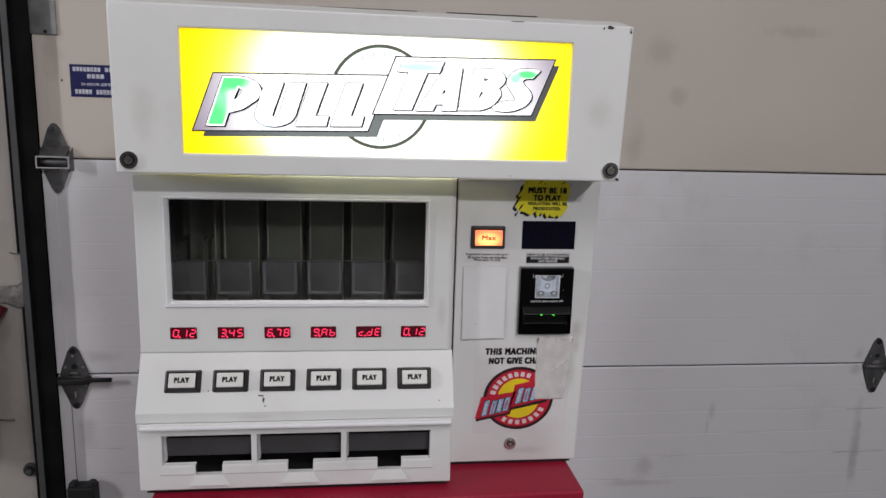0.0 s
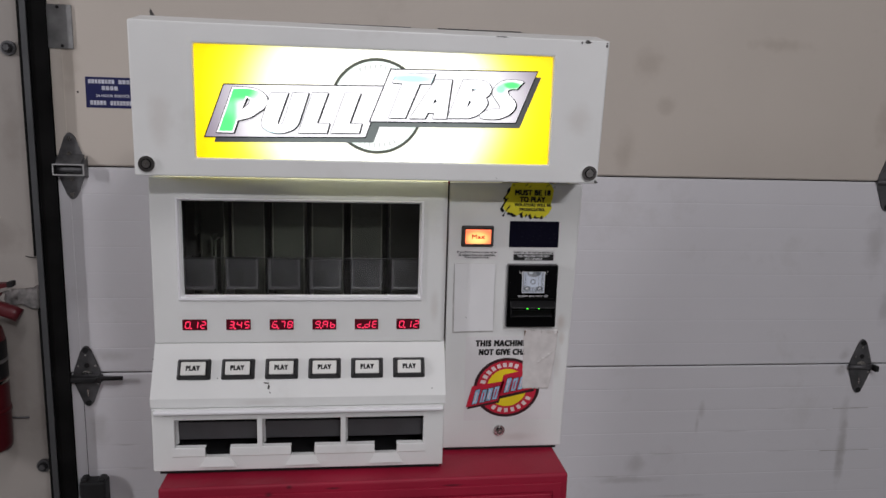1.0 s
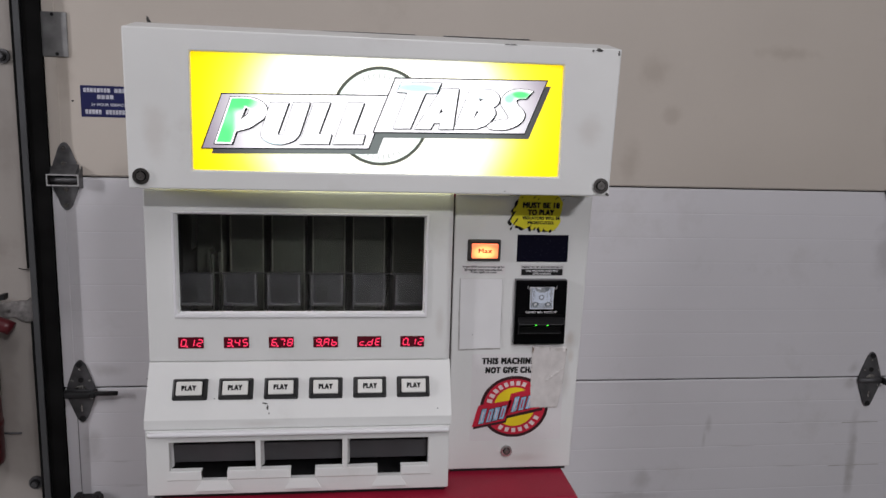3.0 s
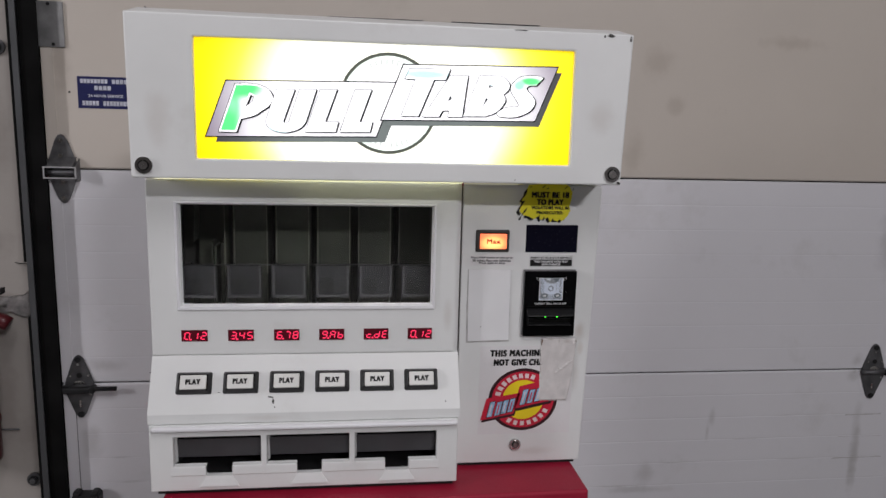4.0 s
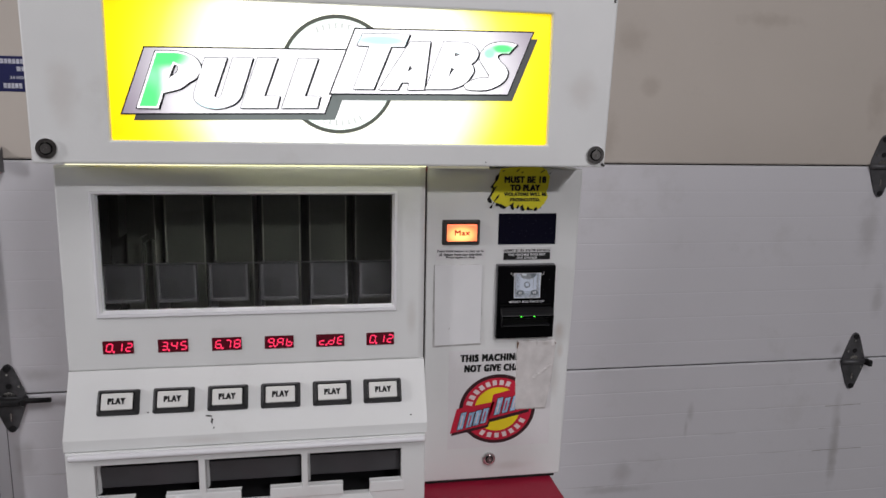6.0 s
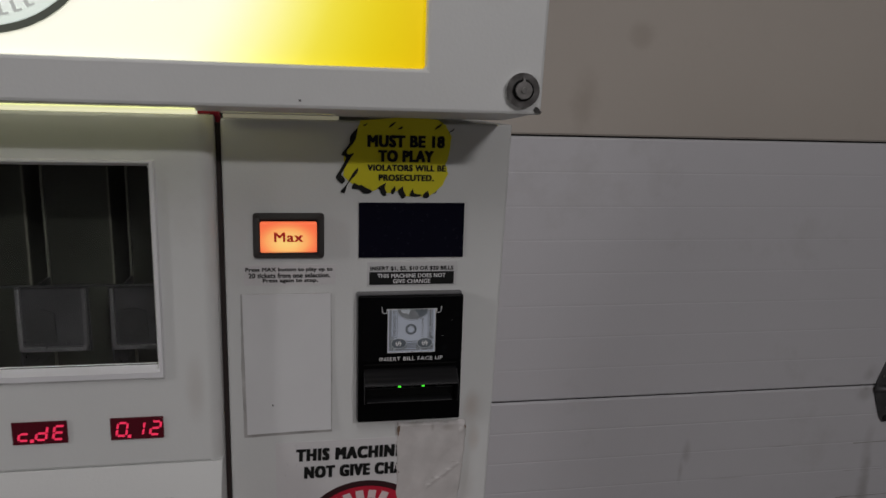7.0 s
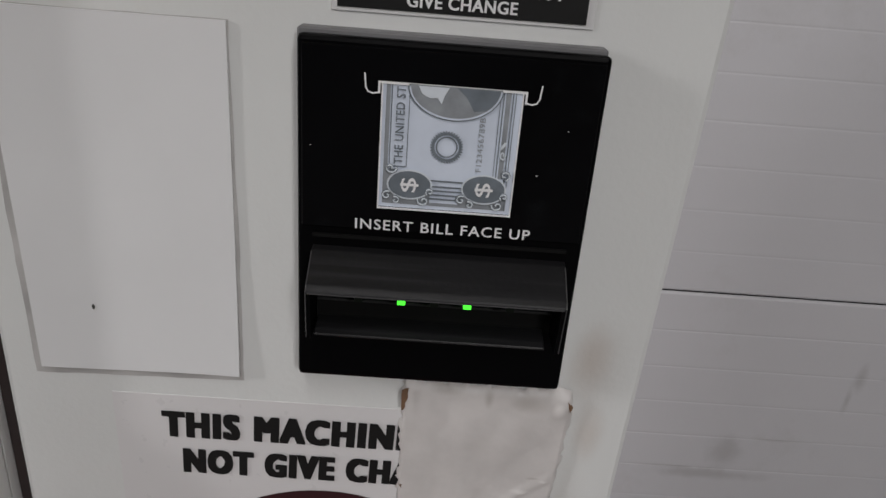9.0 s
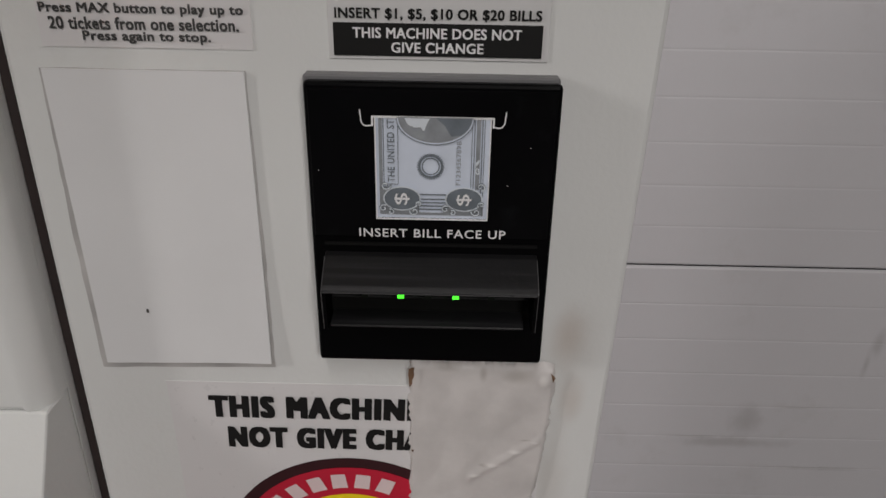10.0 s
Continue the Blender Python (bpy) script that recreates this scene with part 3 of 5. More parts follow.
# grime and streaks on the door
rng = random.Random(4)
stain = thing("scratch_marks", "thin grey scratches in the door skin below a hinge", "stain")
for zz, w in ((0.453, 0.07), (0.376, 0.085), (0.302, 0.10)):
    printed("scratch", [rough_outline([(1.395 - w, zz - 0.0022), (1.395 + w * 0.8, zz - 0.0012), (1.395 + w * 0.8, zz + 0.0008), (1.395 - w, zz + 0.0004)], 0.0007, rng, 8)], DOOR_Y - 0.0012, RUST, stain)

plate_thing = part("cover_plate", boxed(-1.100, -1.034, DOOR_Y - 0.006, DOOR_Y - 0.0023, 1.532, 1.647, 0.0008, 1), STEEL, garage_door, "dull galvanised cover plate")
for sx, sz in ((-1.070, 1.640), (-1.062, 1.539)):
    part("screw", disc(bmesh.new(), sx, DOOR_Y - 0.008, DOOR_Y - 0.005, sz, 0.0045, 10), BLACK_MATT, plate_thing, "dark screw head")

sticker = thing("service_sticker", "navy blue sticker with faded white print on the door", "sticker")
part("backing", boxed(-1.011, -0.872, DOOR_Y - 0.0012, DOOR_Y - 0.0002, 1.377, 1.460), BLUE, sticker)
for x0, count, wide, z0, z1 in ((-1.003, 8, 0.0088, 1.4425, 1.4535), (-0.923, 4, 0.0104, 1.4425, 1.4535), (-0.968, 4, 0.0110, 1.4250, 1.4360), (-1.000, 5, 0.0086, 1.3845, 1.3965), (-0.947, 8, 0.0084, 1.3845, 1.3965)):
    for k in range(count):
        part("print_bar", boxed(x0 + k * wide, x0 + (k + 0.80) * wide, DOOR_Y - 0.002, DOOR_Y - 0.0013, z0, z1), FADED_INK, sticker)
lettering("24 HOUR SERVICE", -0.984, -0.896, 1.4065, 1.4135, DOOR_Y - 0.0016, FADED_INK, sticker, bold=0.06)

mark = thing("dark_scuff", "small dark scuff mark on the cream door section", "stain")
printed("scuff", [rough_outline([(-0.832, 1.634), (-0.822, 1.622), (-0.816, 1.624), (-0.826, 1.640), (-0.832, 1.648)], 0.002, rng)], DOOR_Y - 0.0008, CHIP, mark)
for mx, mz in ((-1.032, 1.418),):
    spot = thing("nail_hole", "tiny dark hole in the door skin", "hole")
    part("hole", disc(bmesh.new(), mx, DOOR_Y - 0.001, DOOR_Y + 0.002, mz, 0.003, 8), CHIP, spot)

latch = part("bottom_bracket", boxed(-1.078, -1.004, DOOR_Y - 0.05, DOOR_Y - 0.0025, 0.17, 0.285, 0.006), BLACK_MATT, garage_door, "black bottom bracket")
for bx in (-1.066, -1.016):
    part("knob", boxed(bx - 0.010, bx + 0.010, DOOR_Y - 0.045, DOOR_Y - 0.012, 0.280, 0.296, 0.006), BLACK_MATT, latch)

part("edge_gap", boxed(-1.0667, -1.0652, DOOR_Y - 0.0009, DOOR_Y - 0.0002, 0.18, 0.525), STEEL_DARK, garage_door, "dark gap along the end cap")

# track, seal and jamb at the door's edge
track = thing("door_track", "dull galvanised steel door track beside a black seal", "door track")
bm = bmesh.new()
box(bm, -1.150, -1.134, 0.862, 0.865, 0.01, 3.0, 0.0008, 1)
box(bm, -1.150, -1.147, 0.8655, 0.925, 0.01, 3.0)
box(bm, -1.1465, -1.126, 0.922, 0.925, 0.01, 3.0)
part("channel", bm, TRACK, track)
part("angle", boxed(-1.153, -1.1505, 0.88, 0.9985, 0.01, 3.0), TRACK, track)
seal = thing("door_seal", "black rubber weather seal along the door edge", "seal")
RUBBER = material("black_rubber", (0.007, 0.007, 0.007), 0.75, vary=0.4, scale=9, gloss=0.03)
part("strip", boxed(-1.1255, -1.0995, 0.885, 0.998, 0.005, 3.0, 0.003), RUBBER, seal)
part("flap", boxed(-1.1335, -1.0875, 0.8720, 0.8762, 0.005, 3.0, 0.001, 1), RUBBER, seal)
# thin black strips stand in for the bracket's shadow on the jamb
for z0, z1 in ((0.10, 0.815), (0.965, 3.0)):
    strip = thing("jamb_shade", "thin black strip painted as shade between track and wall", "gasket")
    part("strip", boxed(-1.160, -1.1535, 0.868, 0.998, z0, z1, 0.002), GAP, strip)


def anchor(x, z):
    a = thing("wall_anchor", "dark round anchor bolt with a washer on the wall", "bolt", "anchors of the track")
    part("washer", disc(bmesh.new(), x, 0.990, 0.9995, z, 0.020, 20), STEEL_DARK, a)
    part("cup", disc(bmesh.new(), x, 0.984, 0.9902, z, 0.0135, 18), BLACK_MATT, a)
    part("nut", disc(bmesh.new(), x, 0.978, 0.9842, z, 0.009, 6), STEEL_DARK, a)


anchor(-1.229, 0.278)
anchor(-1.241, 1.535)

# ---- fire extinguisher ----
fx = thing("fire_extinguisher", "red fire extinguisher hung on the cream wall", "fire extinguisher")
fc, fy = -1.352, 0.925
smooth(part("cylinder", turned(bmesh.new(), [(0.060, 0.372), (0.066, 0.376), (0.068, 0.390), (0.068, 0.70), (0.062, 0.735), (0.045, 0.765), (0.022, 0.785), (0.020, 0.80)], fc, fy), RED_DARK, fx))
smooth(part("label_sleeve", turned(bmesh.new(), [(0.0682, 0.592), (0.0690, 0.593), (0.0690, 0.703), (0.0682, 0.704)], fc, fy), BLACK_MATT, fx, "dark printed sleeve"))
smooth(part("clamp_band", turned(bmesh.new(), [(0.0682, 0.578), (0.0700, 0.579), (0.0700, 0.588), (0.0682, 0.589)], fc, fy), CHROME, fx, "bright metal band"))
part("valve", boxed(fc - 0.018, fc + 0.018, fy - 0.02, fy + 0.02, 0.797, 0.845, 0.004), STEEL, fx)
part("handle", prism(bmesh.new(), [(fc - 0.03, 0.846), (fc + 0.03, 0.85), (fc + 0.102, 0.868), (fc + 0.102, 0.878), (fc + 0.02, 0.872), (fc - 0.03, 0.866)], "y", fy - 0.012, fy + 0.012), RED_DARK, fx)
part("grip", prism(bmesh.new(), [(fc + 0.094, 0.864), (fc + 0.108, 0.866), (fc + 0.108, 0.882), (fc + 0.094, 0.88)], "y", fy - 0.013, fy + 0.013), BLACK_MATT, fx)
smooth(part("nozzle", tube([(fc + 0.015, fy, 0.82), (fc + 0.06, fy - 0.004, 0.805), (fc + 0.105, fy - 0.006, 0.789), (fc + 0.120, fy - 0.006, 0.781)], 0.0205, 16), RED_DARK, fx))
part("squeeze_lever", prism(bmesh.new(), [(fc - 0.03, 0.826), (fc + 0.02, 0.828), (fc + 0.070, 0.838), (fc + 0.070, 0.846), (fc + 0.02, 0.842), (fc - 0.03, 0.842)], "y", fy - 0.011, fy + 0.011), RED_DARK, fx)
smooth(part("bracket", tube([(fc - 0.03, 0.9965, 0.437), (fc + 0.05, 0.9965, 0.437), (fc + 0.092, 0.992, 0.4385)], 0.0028, 8), STEEL_DARK, fx, "thin dark wall bracket"))
smooth(part("strap", turned(bmesh.new(), [(0.0682, 0.486), (0.0705, 0.487), (0.0705, 0.500), (0.0682, 0.501)], fc, fy), RED_DARK, fx, "worn strap round the cylinder"))
smooth(part("lower_band", turned(bmesh.new(), [(0.0690, 0.640), (0.0700, 0.641), (0.0700, 0.650), (0.0690, 0.651)], fc, fy), STEEL, fx, "dull metal band"))
strip = thing("plastic_strip", "crumpled dull plastic strip stuck to the cream wall", "plastic strip")
bm = bmesh.new()
rows = []
for j in range(9):
    rows.append([])
    for i in range(15):
        u, v = i / 14, j / 8
        x = -1.302 + 0.098 * u + 0.012 * noise.noise(Vector((v * 5, 4, u * 3)))
        z = 0.800 + (0.036 + 0.016 * u) * v - 0.022 * u * (1 - v) + 0.010 * noise.noise(Vector((u * 6, v * 3, 7)))
        rows[-1].append(bm.verts.new((x, 0.9925 - 0.006 * abs(noise.noise(Vector((u * 7, v * 5, 1)))), z)))
for j in range(8):
    for i in range(14):
        bm.faces.new((rows[j][i], rows[j][i + 1], rows[j + 1][i + 1], rows[j + 1][i]))
bmesh.ops.solidify(bm, geom=bm.faces[:], thickness=0.0006)
smooth(part("sheet", bm, material("dull_plastic_film", (0.52, 0.50, 0.49), 0.28, vary=0.4, scale=40, bump=0.2), strip))
cable = thing("black_cable", "black cable hanging on the cream wall", "cable")
smooth(part("cord", tube([(-1.345 - 0.012 * math.cos(k * 0.5), 0.988, 1.12 + 0.03 * k) for k in range(13)], 0.010), BLACK_MATT, cable))

wire = thing("wire_end", "short dark wire sticking out of the cream wall", "wire")
smooth(part("wire", tube([(-1.236, 0.994, 0.941), (-1.222, 0.991, 0.938), (-1.205, 0.993, 0.938)], 0.0014, 6), BLACK_MATT, wire))

# ---- red cabinet ----
CX0, CX1, CTOP = -0.579, 0.102, 0.7740
cab = thing("red_cabinet", "dark red enamelled steel cabinet under the machine", "cabinet")


def skewed(bm):
    """The cabinet stands a little askew: its right end is further back."""
    for v in bm.verts:
        v.co.y += 0.0205 * (v.co.x - CX0)
    return bm


part("body", skewed(boxed(CX0, CX1, -0.110, 0.352, 0.03, CTOP, 0.0045, 3)), RED, cab)
front = part("front_frame", skewed(plate(CX0 + 0.012, CX1 - 0.012, 0.06, CTOP - 0.016, -0.1122, -0.1102, [(CX0 + 0.027, CX1 - 0.027, 0.075, CTOP - 0.031)], 0.0008)), RED, cab)
door = part("door", skewed(boxed(CX0 + 0.030, CX1 - 0.030, -0.1145, -0.1102, 0.078, CTOP - 0.034, 0.0018)), RED, cab)
part("handle", skewed(boxed(CX1 - 0.075, CX1 - 0.055, -0.132, -0.1146, 0.42, 0.52, 0.005)), CHROME, door, "chrome handle")
for x in (CX0 + 0.05, CX1 - 0.09):
    part("foot", boxed(x, x + 0.04, -0.07, -0.03, 0.0, 0.0302), BLACK_MATT, cab)
    part("foot", boxed(x, x + 0.04, 0.28, 0.32, 0.0, 0.0302), BLACK_MATT, cab)

# ---- the vending machine ----
stain_and_shade(RED, [(-0.405, 0.758, 0.010, 0.007), (-0.372, 0.769, 0.007, 0.005), (-0.30, 0.764, 0.020, 0.003), (-0.10, 0.761, 0.03, 0.003)], (0.03, 0.006, 0.01), 0.7)
stain_and_shade(WHITE, [(0.102, 1.015, 0.018, 0.030), (0.098, 0.94, 0.014, 0.06), (0.080, 1.375, 0.035, 0.035), (-0.555, 1.36, 0.03, 0.06), (0.03, 0.80, 0.06, 0.012), (-0.13, 1.05, 0.012, 0.04), (-0.42, 0.90, 0.07, 0.010)], (0.46, 0.41, 0.37), 0.30)
stain_and_shade(WHITE, [(0.100, 1.018, 0.012, 0.022), (0.104, 0.985, 0.009, 0.020)], (0.50, 0.42, 0.36), 0.40)
machine = thing("ticket_machine", "white steel ticket vending machine with lit yellow sign on red cabinet", "vending machine")
LX0, LX1, RX0, RX1, BACK = -0.598, -0.1115, -0.1073, 0.1225, 0.33
FRONT = -0.0205
WIN = (-0.550, -0.158, 1.0700, 1.230)
PITCH, FIRST = 0.0713, -0.5322
TRAYS = [(-0.5605, -0.4275), (-0.4185, -0.2895), (-0.2805, -0.1490)]

bm = bmesh.new()
box(bm, LX0, LX0 + 0.003, -0.003, BACK, 0.7825, 1.266)
box(bm, LX1 - 0.003, LX1, -0.003, BACK, 0.7825, 1.266)
box(bm, LX0 + 0.0032, LX1 - 0.0032, BACK - 0.003, BACK, 0.7825, 1.266)
box(bm, LX0 + 0.0032, LX1 - 0.0032, -0.002, BACK - 0.0032, 1.263, 1.266)
box(bm, LX0 + 0.0032, LX1 - 0.0032, -0.002, BACK - 0.0032, 0.7826, 0.7850)
part("body", bm, WHITE, machine)
part("front_panel", plate(LX0, LX1, 0.9892, 1.2679, FRONT, -0.0032, [(WIN[0], WIN[1], WIN[2], WIN[3])], 0.0025, 0.010), WHITE, machine)

# raised moulding round the window
bm = bmesh.new()


def ring(x0, x1, z0, z1, y):
    return [bm.verts.new(p) for p in ((x0, y, z0), (x1, y, z0), (x1, y, z1), (x0, y, z1))]


loops = [ring(-0.5570, -0.1525, 1.0625, 1.2345, FRONT - 0.0004), ring(-0.5555, -0.1535, 1.0645, 1.2335, FRONT - 0.0035),
         ring(-0.5528, -0.1560, 1.0688, 1.2320, FRONT - 0.0035), ring(WIN[0] + 0.001, WIN[1] - 0.001, WIN[2] + 0.001, WIN[3] - 0.001, FRONT + 0.0075)]
for lo, hi in zip(loops, loops[1:]):
    for k in range(4):
        bm.faces.new((lo[k], lo[(k + 1) % 4], hi[(k + 1) % 4], hi[k]))
part("window_moulding", bm, WHITE_EDGE, machine, "white bevelled window moulding")
pane = part("window_pane", boxed(WIN[0] + 0.0015, WIN[1] - 0.0015, FRONT + 0.0076, FRONT + 0.0106, WIN[2] + 0.0015, WIN[3] - 0.0015), GLASS, machine, "clear window pane")
pane.visible_shadow = False

# inside of the window: chutes behind, acrylic cups in front
bm = bmesh.new()
box(bm, LX0 + 0.004, LX1 - 0.004, 0.20, 0.203, 0.99, 1.262)
box(bm, LX0 + 0.004, LX1 - 0.004, 0.0, 0.2, 0.996, 1.000)
box(bm, LX0 + 0.004, LX1 - 0.004, 0.0, 0.2, 1.256, 1.260)
box(bm, LX0 + 0.0035, LX0 + 0.006, 0.0, 0.2, 1.0005, 1.2555)
box(bm, LX1 - 0.006, LX1 - 0.0035, 0.0, 0.2, 1.0005, 1.2555)
part("compartment", bm, INTERIOR, machine, "dark inside of the display window")
for k in range(6):
    x = FIRST + PITCH * k
    if k == 0:  # the first chute stands further back, with its ticket stops in front of it
        chute = part("ticket_chute", boxed(x - 0.026, x + 0.026, 0.160, 0.199, 1.002, 1.254, 0.002), COLUMN, machine, "dark smoked ticket chute, nearly empty")
        for u, z0, z1 in ((-0.0255, 1.150, 1.246), (-0.0240, 1.176, 1.236), (0.0265, 1.004, 1.252)):
            part("chute_rail", boxed(x + u - 0.0008, x + u + 0.0008, 0.116, 0.1598, z0, z1), COLUMN_EDGE if u > 0 else COLUMN, chute)
        for u, top in ((0.004, 1.148), (0.010, 1.141), (0.022, 1.146)):
            part("ticket_stop", boxed(x + u - 0.002, x + u + 0.002, 0.120, 0.1598, 1.004, top), COLUMN, chute)
    else:
        chute = part("ticket_chute", boxed(x - 0.028, x + 0.028, 0.112, 0.199, 1.002, 1.254, 0.0015), COLUMN, machine, "smoked ticket chute")
        for u in (-0.0278, 0.0278):
            part("chute_rail", boxed(x + u - 0.0009, x + u + 0.0009, 0.1085, 0.1118, 1.004, 1.252), COLUMN_EDGE, chute)
    cup = part("ticket_cup", boxed(x - 0.0280, x + 0.0280, 0.028, 0.031, 1.0705, 1.1255, 0.001, 1), CUP, machine, "smoked acrylic ticket cup")
    rim = [(x - 0.0262, 1.1245)] + arc(x - 0.0212, 1.0768, 0.0050, 0.0050, 180, 270, 4) + arc(x + 0.0212, 1.0768, 0.0050, 0.0050, 270, 360, 4) + [(x + 0.0262, 1.1245), (x + 0.0232, 1.1245)]
    rim += arc(x + 0.0200, 1.0786, 0.0032, 0.0032, 360, 270, 4) + arc(x - 0.0200, 1.0786, 0.0032, 0.0032, 270, 180, 4) + [(x - 0.0232, 1.1245)]
    part("cup_rim", prism(bmesh.new(), rim, "y", 0.0250, 0.0278), CUP_EDGE, cup)
    well = arc(x - 0.0175, 1.0815, 0.0030, 0.0030, 180, 270, 4) + arc(x - 0.0010, 1.0815, 0.0030, 0.0030, 270, 360, 4) + [(x + 0.0010, 1.1040), (x - 0.0080, 1.1075), (x - 0.0205, 1.1050)]
    part("cup_slot", prism(bmesh.new(), well, "y", 0.0272, 0.0278), CUP_INNER, cup)
    part("cup_side", boxed(x - 0.0285, x - 0.0268, 0.0312, 0.108, 1.045, 1.115), CUP, cup)
part("cup_rail", boxed(LX0 + 0.008, LX1 - 0.008, 0.0265, 0.0300, 1.1258, 1.1272), CUP, machine)

# digit displays
SEGMENTS = {"0": "abcdef", "1": "bc", "2": "abdeg", "3": "abcdg", "4": "bcfg", "5": "acdfg", "6": "acdefg", "7": "abc", "8": "abcdefg", "9": "abcdfg", "A": "abcefg", "b": "cdefg", "c": "deg", "d": "bcdeg", "E": "adefg"}
BARS = {"a": (0.15, 0.85, 1.0, 1.0), "g": (0.15, 0.85, 0.5, 0.5), "d": (0.15, 0.85, 0.0, 0.0), "b": (1, 1, 0.56, 0.94), "c": (1, 1, 0.06, 0.44), "f": (0, 0, 0.56, 0.94), "e": (0, 0, 0.06, 0.44)}


def digit(parent, ch, ox, z0, w, h, y, point):
    """The lit segments of one figure, with its point where asked."""
    lean, t = 0.16, 0.00072
    for s in SEGMENTS[ch]:
        u0, u1, v0, v1 = BARS[s]
        a, b = (ox + u0 * w + lean * v0 * h, z0 + v0 * h), (ox + u1 * w + lean * v1 * h, z0 + v1 * h)
        if v0 == v1:
            pts = [(a[0], a[1] - t), (b[0], b[1] - t), (b[0], b[1] + t), (a[0], a[1] + t)]
        else:
            pts = [(a[0] - t, a[1]), (a[0] + t, a[1]), (b[0] + t, b[1]), (b[0] - t, b[1])]
        part("lit_segment", prism(bmesh.new(), pts, "y", y - 0.0006, y), RED_GLOW, parent)
    if point:
        px = ox + w * 1.30
        part("lit_point", prism(bmesh.new(), [(px - 0.001, z0 - 0.0018), (px + 0.0014, z0 - 0.0018), (px + 0.0016, z0 + 0.0006), (px - 0.0008, z0 + 0.0006)], "y", y - 0.0006, y), RED_GLOW, parent)


for k, text in enumerate(("012", "345", "678", "9Ab", "cdE", "012")):
    x = FIRST + PITCH * k
    win = part("digit_display", boxed(x - 0.0200, x + 0.0200, FRONT - 0.0016, FRONT - 0.0002, 1.0125, 1.0310, 0.0004, 1), LED_WINDOW, machine, "dark red display with glowing red figures")
    for n, ch in enumerate(text):
        digit(win, ch, x - 0.0155 + n * 0.0072 * 1.74, 1.0163, 0.0072, 0.0108, FRONT - 0.0017, n == 0)

# sloping console and the front below it
TOPY, TOPZ, LOWY, LOWZ = FRONT, 0.9890, -0.0640, 0.9080
outline = [(TOPY, TOPZ), (LOWY, LOWZ), (LOWY, 0.8925), (-0.0034, 0.8925), (-0.0034, TOPZ)]
bm = prism(bmesh.new(), outline, "x", LX0, LX1)
bmesh.ops.bevel(bm, geom=[e for e in bm.edges if e.calc_face_angle(0) > 0.3], offset=0.0006, segments=1, profile=0.5, affect="EDGES")
part("console", bm, WHITE, machine)
NOTCH = [(-0.512, -0.472), (-0.372, -0.333), (-0.232, -0.194)]
holes = [(a, b, 0.8230, 0.8715) for a, b in TRAYS] + [(a, b, 0.8065, 0.8235) for a, b in NOTCH]
bm = plate(LX0 + 0.002, LX1 - 0.003, 0.7825, 0.8915, -0.0660, -0.0560, holes, 0.0015)
part("tray_front", bm, WHITE, machine)
part("tray_bead", boxed(LX0 + 0.007, LX1 - 0.004, -0.0760, -0.0663, 0.8835, 0.8912, 0.0034, 4), WHITE_EDGE, machine, "white moulded bead above the trays")
for (a, b), (na, nb) in zip(TRAYS, NOTCH):
    tray = part("ticket_tray", boxed(a - 0.004, b + 0.004, 0.010, 0.013, 0.795, 0.884), TRAY_DARK, machine, "dark ticket tray")
    bm = bmesh.new()
    box(bm, a - 0.002, b + 0.002, -0.0555, 0.0095, 0.8020, 0.8050)
    box(bm, a - 0.004, a - 0.001, -0.0555, 0.0095, 0.8055, 0.8800)
    box(bm, b + 0.001, b + 0.004, -0.0555, 0.0095, 0.8055, 0.8800)
    part("tray_lining", bm, TRAY_DARK, tray)
    part("tray_flap", prism(bmesh.new(), [(-0.0470, 0.8300), (-0.0455, 0.8300), (-0.0505, 0.8620), (-0.0520, 0.8620)], "x", a + 0.0032, b - 0.001), FLAP, tray, "smoked flap")
    part("tray_flank", prism(bmesh.new(), [(a + 0.0002, -0.0559), (a + 0.0002, -0.0480), (a + 0.0030, -0.0480)], "z", 0.8242, 0.8712), WHITE, tray, "white slanted flank of the opening")
    for p, q in ((a - 0.004, na), (nb, b + 0.004)):
        bm = prism(bmesh.new(), [(-0.0661, 0.8067), (-0.0670, 0.8088), (-0.0662, 0.8215), (-0.0560, 0.8238), (-0.0560, 0.8067)], "x", p, q)
        part("tray_lip", bm, WHITE, tray, "white sloping tray lip")
    bm = bmesh.new()
    lo = [(na - 0.010, -0.0700, 0.7905), (nb + 0.010, -0.0700, 0.7905), (nb + 0.010, -0.0662, 0.7885), (na - 0.010, -0.0662, 0.7885)]
    hi = [(na + 0.001, -0.0663, 0.8063), (nb - 0.001, -0.0663, 0.8063), (nb - 0.001, -0.0560, 0.8063), (na + 0.001, -0.0560, 0.8063)]
    A, B = [bm.verts.new(p) for p in lo], [bm.verts.new(p) for p in hi]
    for i in range(4):
        bm.faces.new((A[i], A[(i + 1) % 4], B[(i + 1) % 4], B[i]))
    bm.faces.new(B)
    bm.faces.new(A[::-1])
    part("thumb_ramp", bm, WHITE, tray, "white thumb ramp")
bm = bmesh.new()
box(bm, LX0 + 0.0035, LX0 + 0.006, -0.0555, -0.0035, 0.7826, 0.8885)
box(bm, LX1 - 0.006, LX1 - 0.0035, -0.0555, -0.0035, 0.7826, 0.8885)
box(bm, LX0 + 0.0065, LX1 - 0.0065, -0.0555, -0.0035, 0.7826, 0.7850)
part("tray_cheeks", bm, WHITE, machine)

slope = Matrix.Translation((0, (TOPY + LOWY) / 2, (TOPZ + LOWZ) / 2)) @ Matrix.Rotation(-math.atan2(TOPY - LOWY, TOPZ - LOWZ), 4, "X")


